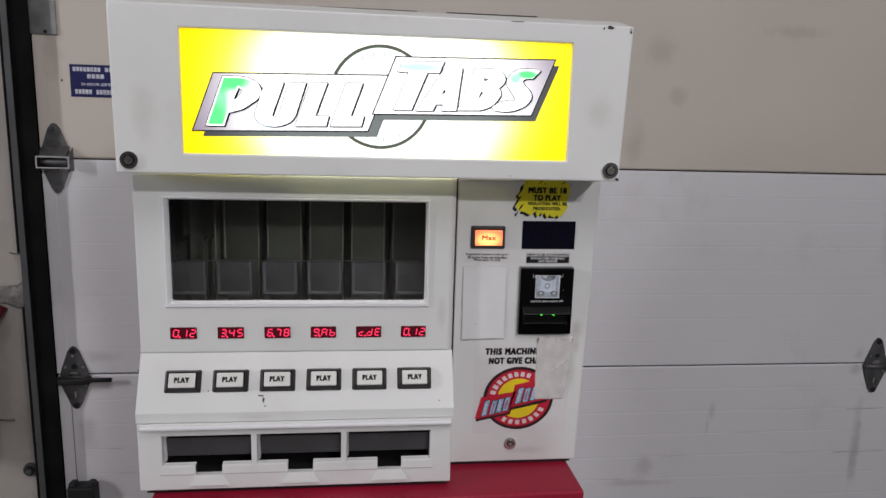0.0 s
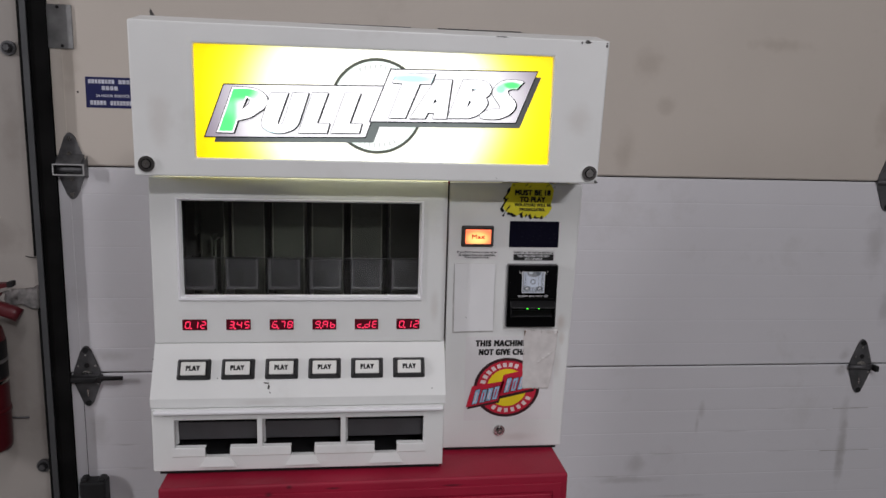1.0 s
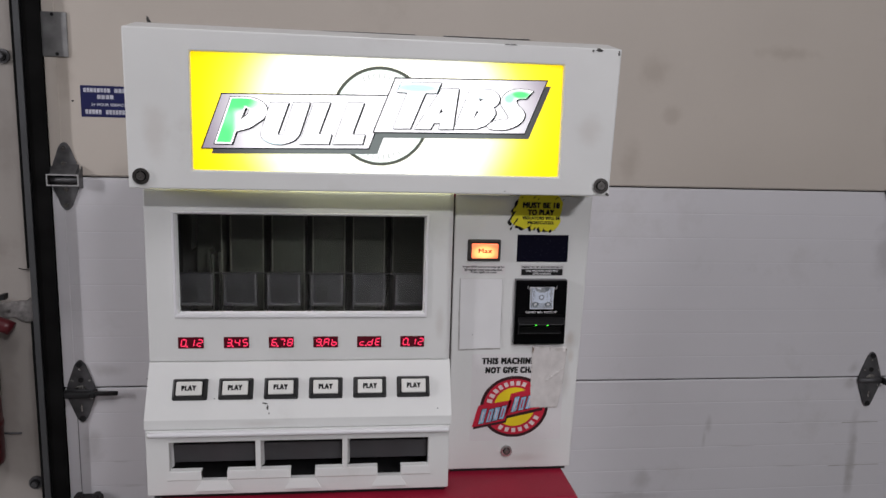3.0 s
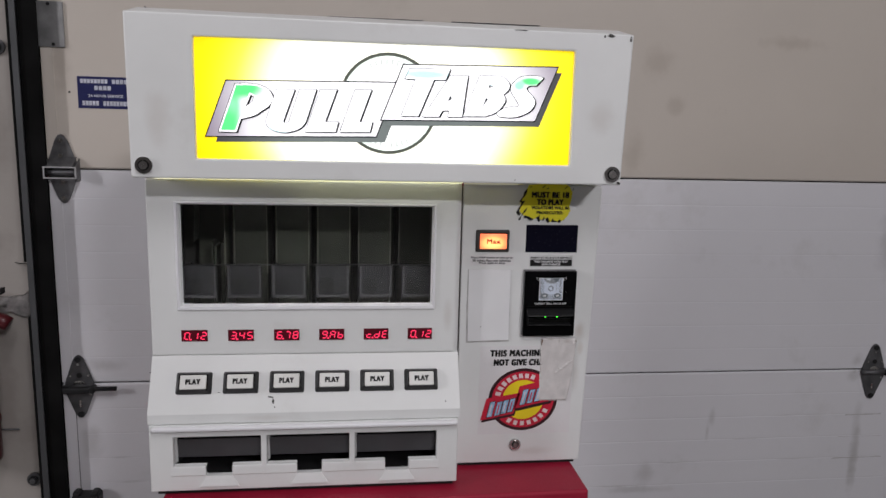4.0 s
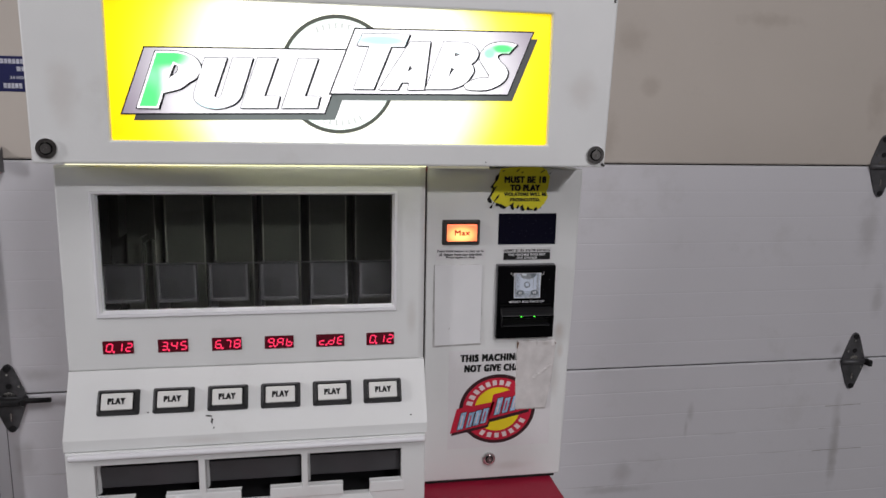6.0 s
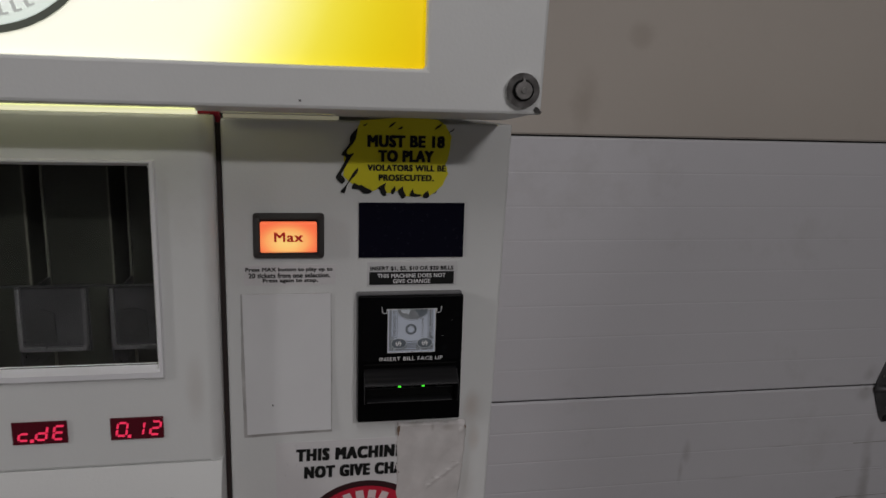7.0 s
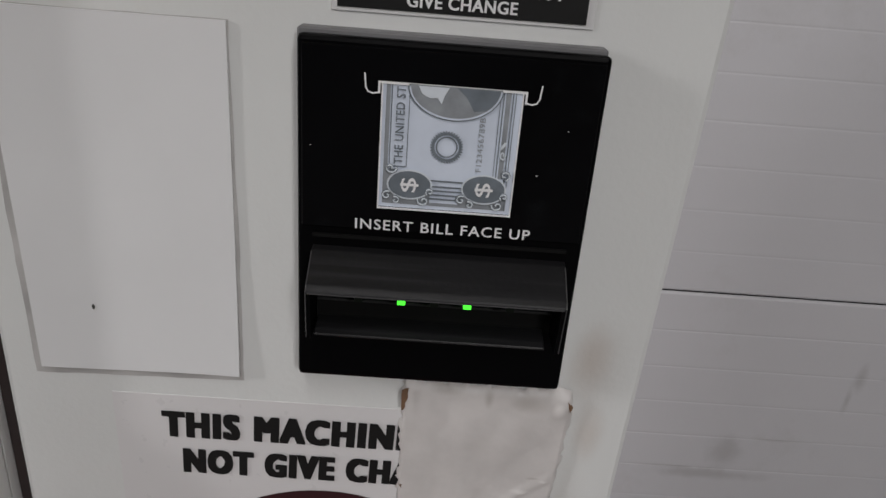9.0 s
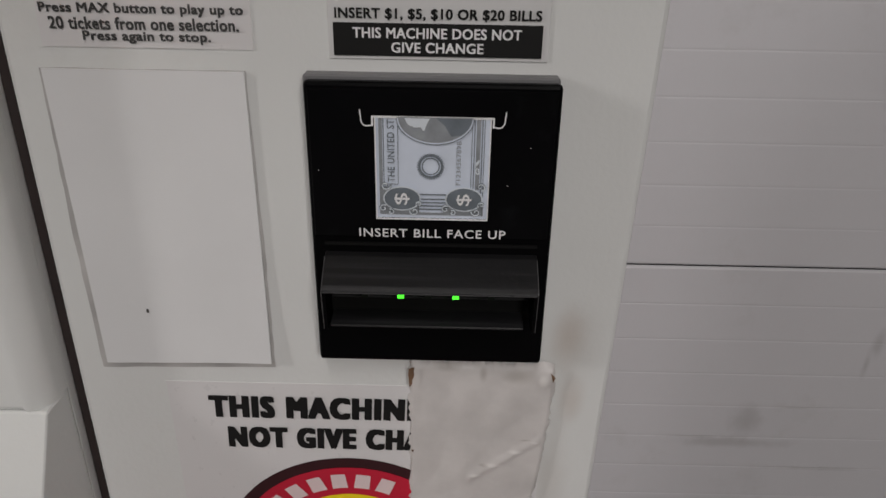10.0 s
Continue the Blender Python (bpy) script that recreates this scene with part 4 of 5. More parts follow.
def push_button(parent, x, z, m, frame_mat, cap_mat, text, text_mat, lift, label, w=0.0272, h=0.0172, low=0.0076, side_gap=0.0072):
    """A rectangular push button on the plane y = 0 of m: a frame with sloping flanks, a black well and a proud lens."""
    b, rows = bmesh.new(), []
    for side, low, top, y in ((0, 0, 0, -0.0003), (0.0003, 0.0003, 0.0003, -lift * 0.30), (0.0040, 0.0046, 0.0030, -lift * 0.94), (0.0047, 0.0053, 0.0036, -lift),
                              (0.0054, 0.0060, 0.0042, -lift), (0.0058, 0.0064, 0.0046, -lift * 0.55)):
        rows.append([b.verts.new((x + sx * (w - side), y, z + (h - top if sz > 0 else -h + low))) for sx, sz in ((-1, -1), (1, -1), (1, 1), (-1, 1))])
    for lo, hi in zip(rows, rows[1:]):
        for i in range(4):
            b.faces.new((lo[i], lo[(i + 1) % 4], hi[(i + 1) % 4], hi[i]))
    b.faces.new(rows[-1])
    corners = [e for e in b.edges if abs(e.verts[0].co.y - e.verts[1].co.y) > 1e-5 and min(abs(v.co.x - x) for v in e.verts) > w - 0.0050]
    bmesh.ops.bevel(b, geom=corners, offset=0.0026, segments=3, profile=0.5, affect="EDGES")
    b.transform(m)
    btn = part("push_button", b, frame_mat, parent, label)
    well = boxed(x - w + 0.0060, x + w - 0.0060, -lift * 0.75, -lift * 0.56, z - h + 0.0066, z + h - 0.0048)
    well.transform(m)
    part("well", well, GAP, btn)
    b = boxed(x - w + side_gap, x + w - side_gap, -lift - 0.0026, -lift * 0.76, z - h + low, z + h - 0.0058, 0.0016, 3)
    b.transform(m)
    part("lens", b, cap_mat, btn)
    if text:
        wide = 0.0106 if text == "PLAY" else 0.0110
        lettering(text, x - wide, x + wide, z - 0.0030, z + 0.0044, -lift - 0.0030, text_mat, btn, bold=0.105 if text == "PLAY" else 0.05, on=m, space=1.26 if text == "PLAY" else 1.08)
    return btn


for k in range(6):
    push_button(machine, FIRST + PITCH * k + 0.0015, 0.002, slope, BEZEL, KEYCAP, "PLAY", INK, 0.0095, "dark framed push button with a milky lens")
scuff = [[(-0.417, -0.020), (-0.409, -0.021), (-0.409, -0.023), (-0.417, -0.022)], [(-0.4095, -0.024), (-0.407, -0.026), (-0.408, -0.033), (-0.4105, -0.030)], [(-0.4065, -0.036), (-0.405, -0.0365), (-0.4055, -0.039), (-0.407, -0.0385)]]
ob = printed("ink_scuff", scuff, -0.0006, CHIP, machine, label="small black scuff on the console")
ob.data.transform(slope)
for x, z in ((-0.4925, -0.013), (-0.135, -0.034), (-0.5985, 0.020)):
    ob = printed("paint_chip", [arc(x, z, 0.0011, 0.0010, 0, 315, 7)], -0.0006, CHIP, machine)
    ob.data.transform(slope)

# right-hand unit with the bill acceptor
bm = boxed(RX0, RX1, 0.0, BACK, 0.7805, 1.2655, 0.002)
for v in bm.verts:
    if v.co.x > 0.1:  # the right side leans in towards the foot
        v.co.x += 0.004 - 0.013 * (1.2655 - v.co.z) / 0.485
part("side_cabinet", bm, WHITE, machine)
part("cabinet_base", boxed(RX0 + 0.006, RX1 - 0.016, 0.006, BACK - 0.01, 0.7742, 0.7804), BLACK_MATT, machine)
# black block added to keep the gap under the left unit dark
part("gap_shade_block", boxed(LX0 + 0.010, LX1 - 0.008, -0.057, BACK - 0.02, 0.7742, 0.7824), BLACK_MATT, machine, "black block that stands for shade under the machine")
part("gap_seal", boxed(LX1 + 0.0003, RX0 - 0.0003, 0.0015, BACK - 0.02, 0.782, 1.262), material("brown_black_gasket", (0.022, 0.014, 0.013), 0.7, vary=0.3), machine)
part("wire_end", tube([(LX1 - 0.011, -0.006, 1.2705), (LX1 - 0.003, -0.006, 1.2710), (LX1 + 0.002, 0.000, 1.2685), (LX1 + 0.003, 0.004, 1.262)], 0.0024, 8), RED, machine, "red wire end")

# header box with the lit sign
HX0, HX1, HZ0, HZ1, HY = -0.5950, 0.1195, 1.2755, 1.5000, -0.097
SIGN = (-0.5055, 0.0380, 1.3040, 1.4710)
bm = plate(HX0, HX1, HZ0, HZ1, HY, HY + 0.012, [SIGN], 0.0025)


def flared(bm):
    """The header widens a little towards the top."""
    for v in bm.verts:
        v.co.x += (0.0065 if v.co.x > 0.1 else -0.0015 if v.co.x < -0.58 else 0) * (v.co.z - HZ0) / (HZ1 - HZ0)
        if v.co.z > HZ1 - 0.012:
            v.co.z += 0.0017 - 0.0052 * (v.co.x - HX0)
    return bm


flared(bm)
head = part("header", bm, WHITE, machine, "white header box")
LID = [(HY + 0.0042, HZ1 - 0.0004), (HY + 0.070, HZ1 + 0.0138), (0.28, HZ1 + 0.0138), (0.28, HZ1 - 0.0060), (HY + 0.0124, HZ1 - 0.0060), (HY + 0.0124, HZ1 - 0.0015)]
part("header_top", flared(prism(bmesh.new(), LID, "x", HX0 + 0.001, HX1 - 0.001)), WHITE, head, "white sloping lid of the header")
part("header_side", flared(boxed(HX0 + 0.002, HX0 + 0.005, HY + 0.0122, 0.28, HZ0 + 0.002, HZ1 - 0.0062)), WHITE, head)
part("header_side", flared(boxed(HX1 - 0.005, HX1 - 0.002, HY + 0.0122, 0.28, HZ0 + 0.002, HZ1 - 0.0062)), WHITE, head)
part("header_underside", prism(bmesh.new(), [(HY + 0.0122, HZ0 + 0.0005), (-0.0310, 1.2712), (-0.0310, 1.2742), (HY + 0.0122, HZ0 + 0.0035)], "x", HX0 + 0.0052, HX1 - 0.0022), WHITE, head)
part("header_underside", prism(bmesh.new(), [(-0.0202, 1.2703), (-0.0005, 1.2688), (-0.0005, 1.2718), (-0.0202, 1.2733)], "x", RX0 + 0.003, HX1 - 0.0022), WHITE, head)
part("header_underside", prism(bmesh.new(), [(-0.0308, 1.2712), (-0.0203, 1.2704), (-0.0203, 1.2734), (-0.0308, 1.2742)], "x", -0.0200, HX1 - 0.0022), WHITE, head)
part("header_back", boxed(HX0 + 0.0052, HX1 - 0.0052, 0.277, 0.28, HZ0 + 0.002, HZ1 - 0.0062), WHITE, head)
part("header_floor", boxed(HX0 + 0.0052, HX1 - 0.0052, -0.0015, 0.2768, HZ0 + 0.001, HZ0 + 0.004), WHITE, head)
part("light_strip", boxed(HX0 + 0.008, LX1 - 0.012, -0.0060, -0.0010, 1.2680, 1.2740), STRIP_GLOW, head, "glowing strip between header and front")
# second strip is no lamp: sign light on the edge, done by a glow
part("light_strip", boxed(RX0 + 0.002, -0.016, 0.0030, 0.0060, 1.2657, 1.2755), LIT_EDGE, head, "edge between header and front, made to glow where sign light falls")
part("light_slit", boxed(-0.37, -0.118, -0.0600, -0.0480, 1.2718, 1.2730), SLIT_GLOW, head, "glowing slit under the header")
for x0, x1 in ((-0.323, -0.181), (-0.137, 0.0)):
    part("top_ridge", boxed(x0, x1, HY + 0.071, HY + 0.078, HZ1 + 0.0139, HZ1 + 0.0148), BLACK_MATT, head, "dark worn edge on top")
for x, z, rx, rz in ((0.1212, 1.4900, 0.0018, 0.0030), (0.1215, 1.4940, 0.0012, 0.0014), (0.0905, 1.4945, 0.0068, 0.0028), (0.0810, 1.4935, 0.0017, 0.0022), (-0.045, 1.4975, 0.010, 0.0007), (0.1165, 1.2785, 0.0035, 0.0022), (-0.045, 1.2810, 0.0007, 0.0009)):
    printed("paint_chip", [rough_outline(arc(x, z, rx, rz, 0, 300, 5), rz * 0.35, rng, 2)], HY - 0.0004, CHIP, head)


def cam_lock(parent, x, y, z, r):
    lock = part("lock", disc(bmesh.new(), x, y - 0.004, y + 0.001, z, r), LOCK_RING, parent, "round chrome key lock")
    part("well", disc(bmesh.new(), x, y - 0.0052, y - 0.0041, z, r * 0.62), GAP, lock)
    part("core", disc(bmesh.new(), x, y - 0.0068, y - 0.0053, z, r * 0.50, 20), LOCK_FACE, lock)
    part("pin", disc(bmesh.new(), x, y - 0.0076, y - 0.0069, z, r * 0.16, 12), CHROME, lock)
    part("notch", prism(bmesh.new(), [(x - 0.0008, z + r * 0.40), (x + 0.0008, z + r * 0.40), (x + 0.0008, z + r * 0.72), (x - 0.0008, z + r * 0.72)], "y", y - 0.0061, y - 0.0042), CHROME, lock)


cam_lock(head, -0.5765, HY, 1.2935, 0.0118)
cam_lock(head, 0.1045, HY, 1.2920, 0.0118)
cam_lock(machine, -0.0035, 0.0, 0.8140, 0.0098)

# the sign's printed art, layer on layer
SY = HY + 0.0075
ART = field_art("sign_field", (1, 1, 1), (1, 1, 1), (-0.235, 1.390), (0.300, 0.260), 0, 1, 1.5,
                stops=[(0.50, (1.0, 1.0, 0.87)), (0.62, (1.0, 0.97, 0.30)), (0.73, (0.84, 0.74, 0.01)), (0.92, (0.71, 0.49, 0.0))])
sign = part("sign_panel", boxed(SIGN[0] - 0.004, SIGN[1] + 0.004, SY, SY + 0.004, SIGN[2] - 0.004, SIGN[3] + 0.004), ART, head, "lit yellow sign panel")


def slanted(x0, x1, z0, z1, lean, rise=0.0):
    h = z1 - z0
    return [(x0, z0), (x1, z0 + rise), (x1 + lean * h, z1 + rise), (x0 + lean * h, z1)]


def bow(*pts, steps=5):
    """A smooth line through points."""
    ends = [pts[0], *pts, pts[-1]]
    out = []
    for p0, p1, p2, p3 in zip(ends, ends[1:], ends[2:], ends[3:]):
        for k in range(steps):
            t = k / steps
            out.append(tuple(0.5 * (2 * b + (c - a) * t + (2 * a - 5 * b + 4 * c - d) * t * t + (3 * b - a - 3 * c + d) * t ** 3) for a, b, c, d in zip(p0, p1, p2, p3)))
    return out + [pts[-1]]


C = (-0.2349, 1.3876)
DISC_ART = field_art("disc_field", (1.0, 1.0, 0.98), (0.80, 0.90, 0.82), C, (0.07, 0.07), 0.55, 1.0, 1.2)
FAINT_ART = glowing("pale_art", (0.62, 0.65, 0.62), 1.0)
printed("sign_disc", [arc(*C, 0.070, 0.070, 0, 354, 59)], SY - 0.0006, DISC_ART, sign)
printed("sign_ring", [arc(*C, 0.0724, 0.0724, 0, 354, 59), arc(*C, 0.0676, 0.0676, 0, 354, 59)], SY - 0.0012, GREY_ART, sign)
for base, flip in ((243, 1), (117, -1)):
    for k in range(8):
        a = base + flip * k * 7.6
        printed("faint_bar", [arc(*C, 0.0625, 0.0625, a, a + flip * 2.4, 2) + arc(*C, 0.0550, 0.0550, a + flip * 2.4, a, 2)], SY - 0.0012, FAINT_ART, sign)
        printed("faint_bar", [arc(*C, 0.0625, 0.0625, a + flip * 2.4, a + flip * 5.0, 2) + arc(*C, 0.0610, 0.0610, a + flip * 5.0, a + flip * 2.4, 2)], SY - 0.0012, FAINT_ART, sign)
PULL, TABS = slanted(-0.4922, -0.2525, 1.3355, 1.4133, 0.378, 0.0047), slanted(-0.2455, -0.0180, 1.3645, 1.4434, 0.395, 0.0038)
MAUVE = (0.27, 0.23, 0.28)
SHADE_ART = field_art("banner_shadow", (0.150, 0.172, 0.165), (0.050, 0.050, 0.052), (-0.235, 1.39), (0.27, 0.30), 0.45, 1.0, 0.9)
for at, shape, dx, dz, art in ((0.0, PULL, 0.0130, -0.0078, field_art("left_banner", (0.97, 0.97, 0.98), MAUVE, (-0.250, 1.378), (0.235, 0.200), 0.62, 1.06, 0.95)),
                               (0.0018, TABS, 0.0068, -0.0080, field_art("right_banner", (0.97, 0.97, 0.98), MAUVE, (-0.170, 1.385), (0.205, 0.16), 0.48, 1.04, 0.95))):
    printed("sign_shadow", [shape], SY - 0.0018 - at, SHADE_ART, sign, dx=dx, dz=dz)
    printed("sign_outline", [shape], SY - 0.0024 - at, LINE_ART, sign, grow=0.0013)
    printed("sign_banner", [shape], SY - 0.0030 - at, art, sign, grow=-0.0004)

# slanted letters, drawn in millimetres from the lower left of each one
LETTERS = {}
LETTERS["P"] = [[(0, 0), (25, 0)] + bow((31.5, 18.2), (50, 23.5), (61, 30.7), (71, 38), (76, 48), (73, 57), (66, 63), (54, 67), (40, 67.8)) + [(24.3, 67)], [(45.4, 52), (50, 49.7), (48.3, 43.5), (38.2, 35.5)]]
LETTERS["U"] = [[(14.5, 60), (40, 60.6), (23.4, 15.4)] + bow((23.4, 15.4), (25.5, 13.8), (29.5, 13.9), (31.8, 15.6)) + [(46.9, 60.8), (70.3, 61.4)]
                + bow((55.2, 15.8), (49, 8), (41, 3.7), (32, 1), (23.8, 0.2), (12, 2), (3, 7.5), (0, 14), (0.8, 20))]
LETTERS["L"] = [[(0, 0), (43, 1), (46.8, 15.3), (28.1, 14.9), (45, 60.8), (21.6, 60.2)]]
LETTERS["T"] = [[(0, 0), (25.1, 0.5), (46.7, 52.7), (63.8, 53.2), (69.9, 68.3), (11.7, 67.3), (4.7, 53), (20, 52.6)]]
LETTERS["A"] = [[(0, 0), (23.7, 0.6), (28.4, 9.5), (38.2, 9.7), (36, 0.8), (57.4, 1.4), (64.6, 60.6), (39.2, 59.8)], [(39.2, 31.3), (41.8, 26.6), (36.2, 23.3)]]
LETTERS["B"] = [[(0, 0)] + bow((33.2, 0.8), (49.6, 7.6), (60.8, 20.8), (61.5, 28), (58.6, 32.8)) + bow((58.6, 32.8), (65.1, 38.6), (67.5, 46.7), (62, 55), (51.7, 59)) + [(22.8, 58.9)],
                [(36.5, 45.8), (44, 44.4), (37.5, 41)], [(33, 27.3), (36.4, 25.8), (28.5, 14.4)]]
LETTERS["S"] = [[(68.2, 58.6)] + bow((57.8, 47.1), (50, 46.8), (44.5, 45.1), (43.5, 42), (47, 37), (53, 31.5), (57, 24), (55.1, 16.3), (49, 9.5), (42.1, 5.4), (32, 1.5), (21.3, 0), (10, 0.3), (2.7, 1.2))
                + bow((0, 6), (8, 11.5), (16.4, 14.5), (25, 16.2), (30.7, 15.7), (32.5, 18.5), (31.3, 21.4), (26, 29), (20.5, 37.2), (20, 44), (23.3, 50.1), (30, 56.5), (39.5, 60.1), (52, 61), (62, 60.3))]
GREEN, TEAL = (0.085, 0.60, 0.18), (0.42, 0.86, 0.84)


def letter_art(name, *tints):
    return field_art(name, (1.0, 1.0, 1.0), (1.0, 1.0, 1.0), (0, 0), (9, 9), 1, 2, 1.35, tints)


P_ART = letter_art("letter_p", (-0.4560, 1.378, (0.020, 0.046), (0.20, 0.78, 0.32)), (-0.4660, 1.352, (0.032, 0.032), GREEN), (-0.4420, 1.4040, (0.046, 0.022), GREEN))
T_ART = letter_art("letter_t", (-0.182, 1.4305, (0.050, 0.0085), TEAL))
S_ART = letter_art("letter_s", (-0.0270, 1.4255, (0.024, 0.0085), GREEN), (-0.0440, 1.4190, (0.012, 0.010), (0.30, 0.85, 0.45)))
B_ART = letter_art("letter_b", (-0.080, 1.4235, (0.020, 0.0085), (0.62, 0.92, 0.94)))
U_ART = letter_art("letter_u", (-0.392, 1.348, (0.022, 0.009), (0.66, 0.92, 0.94)))
for n, (ch, x0, z0, art) in enumerate((("P", -0.4745, 1.3423, P_ART), ("U", -0.4082, 1.3430, U_ART), ("L", -0.3538, 1.3446, WHITE_GLOW), ("L", -0.3049, 1.3456, WHITE_GLOW),
                                       ("T", -0.2168, 1.3707, T_ART), ("A", -0.1851, 1.3706, WHITE_GLOW), ("B", -0.1260, 1.3728, B_ART), ("S", -0.0763, 1.3728, S_ART))):
    shape = [[(x0 + u / 1000, z0 + v / 1000) for u, v in line] for line in LETTERS[ch]]
    y = SY - 0.0052 - 0.0001 * n
    printed("letter_shadow", shape, y, LINE_ART, sign, grow=0.0004, dx=0.0019, dz=-0.0011)
    # inner outlines are paler: the glow that washes them out is in their colour
    printed("letter_outline", shape, y - 0.0002, FAINT_LINE if n not in (0, 7) else LINE_ART, sign, grow=0.0007)
    printed("letter", shape, y - 0.0004, WHITE_GLOW if ch == "P" else art, sign, grow=-0.0002)
    if ch == "P":
        printed("letter_face", shape, y - 0.0006, art, sign, grow=-0.0024)

# ---- fittings of the right-hand unit ----
flat = Matrix.Identity(4)
MAX_CAP = field_art("lit_orange_lens", (1.0, 0.66, 0.20), (1.0, 0.18, 0.07), (-0.0575, 1.170), (0.026, 0.0165), 0.12, 1.05, 1.45)
push_button(machine, -0.0562, 1.1728, flat, BEZEL_BROWN, MAX_CAP, "Max", glowing("red_print", (0.45, 0.03, 0.02), 0.8), 0.0080, "lit orange push button in a grey frame", 0.0282, 0.0186, 0.0058, 0.0060)
cap = part("button_label", boxed(-0.0925, -0.0190, -0.0004, 0.0002, 1.1315, 1.1485), FILM, machine, "clear label with worn black print")
for text, x0, x1, z in (("Press MAX button to play up to", -0.0910, -0.0215, 1.1442), ("20 tickets from one selection.", -0.0885, -0.0235, 1.1396), ("Press again to stop.", -0.0775, -0.0335, 1.1350)):
    lettering(text, x0, x1, z - 0.0019, z + 0.0021, -0.0008, INK_SOFT, cap, bold=0.05)

part("display_panel", boxed(0.0, 0.0880, -0.0012, 0.0004, 1.1540, 1.2000), DISPLAY, machine, "blank dark blue display")

info = part("price_label", boxed(0.0072, 0.0832, -0.0006, 0.0002, 1.1292, 1.1502, 0.0002, 1), PAPER, machine, "white label above the bill acceptor")
lettering("INSERT $1, $5, $10 OR $20 BILLS", 0.0098, 0.0800, 1.1425, 1.1463, -0.0010, INK, info, bold=0.04)
part("black_bar", boxed(0.0090, 0.0808, -0.0010, -0.0007, 1.1305, 1.1415), INK, info)
lettering("THIS MACHINE DOES NOT", 0.0158, 0.0735, 1.1366, 1.1400, -0.0014, WHITE_INK, info, bold=0.04)
lettering("GIVE CHANGE", 0.0290, 0.0605, 1.1318, 1.1352, -0.0014, WHITE_INK, info, bold=0.04)

# warning sticker with a ragged brush edge, drawn in millimetres from (0, 1.2)
rng = random.Random(11)


def on_panel(pts):
    return [(u / 1000, 1.2 + v / 1000) for u, v in pts]


warn = printed("warning_sticker", [rough_outline(on_panel([(0.6, 66.1), (-1.4, 59.9), (-6.9, 50.2), (-12.5, 38.3), (-11.4, 29.2), (-12.9, 22.0), (-6.4, 15.4), (1.7, 11.1), (10.4, 9.2), (16.7, 11.9), (20.4, 7.6), (26.5, 8.4), (32.5, 10.3), (37.8, 5.4), (44.0, 5.1), (54.9, 4.9), (62.8, 8.5), (68.7, 14.9), (73.3, 24.0), (71.1, 31.6), (74.3, 42.7), (75.2, 54.9), (70.6, 63.4), (63.8, 68.2), (43.0, 69.9)]), 0.0003, rng, 3)], -0.0005, YELLOW, machine, label="yellow warning sticker with a ragged edge")
for text, x0, x1, z0, z1, b in (("MUST BE 18", 0.0072, 0.0690, 1.2456, 1.2545, 0.085), ("TO PLAY", 0.0160, 0.0600, 1.2338, 1.2425, 0.085), ("VIOLATORS WILL BE", 0.0070, 0.0708, 1.2262, 1.2310, 0.075), ("PROSECUTED.", 0.0162, 0.0610, 1.2182, 1.2230, 0.075)):
    lettering(text, x0, x1, z0, z1, -0.0010, INK, warn, bold=b, space=1.1)
STROKES = []
STROKES.append([(-1.4, 59.9), (-2.3, 54.3), (-3.8, 49.6), (-9.4, 42.6), (-9.9, 40.0), (-8.3, 38.8), (-4.2, 40.0), (-6.7, 36.5), (-13.2, 25.2), (-14.2, 22.5), (-11.2, 18.4), (-13.9, 15.3), (-18.4, 20.2), (-16.6, 24.3), (-10.4, 35.8), (-13.8, 38.2), (-13.3, 40.3), (-7.9, 47.3), (-7.5, 51.4), (-6.0, 55.3)])
STROKES.append([(-1.0, 28.4), (-1.8, 24.1), (-9.1, 15.3), (-10.9, 9.8), (-12.2, 7.6), (-14.3, 8.6), (-14.1, 10.2), (-10.1, 14.7), (-5.2, 23.4)])
STROKES.append([(-3.8, 16.0), (-0.5, 14.2), (2.2, 14.3), (4.9, 12.5), (10.4, 9.5), (7.2, 7.5), (3.1, 8.1), (-0.2, 11.0), (-5.0, 11.1), (-5.8, 12.7)])
STROKES.append([(21.7, 16.2), (20.8, 11.8), (22.3, 8.2), (21.0, 5.4), (18.2, 7.0), (16.7, 10.8), (15.3, 12.1)])
STROKES.append([(29.0, 13.4), (29.7, 11.5), (28.4, 7.6), (26.5, 7.3), (26.1, 9.5)])
STROKES.append([(35.7, 13.4), (36.2, 10.1), (38.3, 6.0), (35.6, 3.4), (32.9, 6.7), (32.0, 10.2)])
STROKES.append([(44.0, 11.5), (45.6, 7.6), (51.3, 6.7), (48.6, 5.2), (44.0, 5.1), (41.4, 6.4)])
STROKES.append([(56.6, 10.0), (57.7, 5.2), (53.5, 4.0), (52.8, 6.8)])
STROKES.append([(64.1, 9.7), (63.6, 8.5), (61.6, 7.6)])
STROKES.append([(6.4, 64.0), (4.9, 62.1), (2.8, 62.2)])
STROKES.append([(29.4, 66.0), (27.9, 63.8), (24.0, 61.0), (25.0, 63.1)])
STROKES.append([(34.7, 61.9), (33.7, 60.0), (31.0, 60.1)])
STROKES.append([(67.1, 65.2), (66.1, 63.1), (61.3, 59.9), (62.3, 61.8)])
STROKES.append([(77.2, 61.4), (76.5, 59.7), (73.2, 58.0)])
for pts in STROKES:
    printed("brush_stroke", [on_panel(bow(*pts, pts[0], steps=3)[:-1])], -0.0010, INK, warn, grow=0.0001)

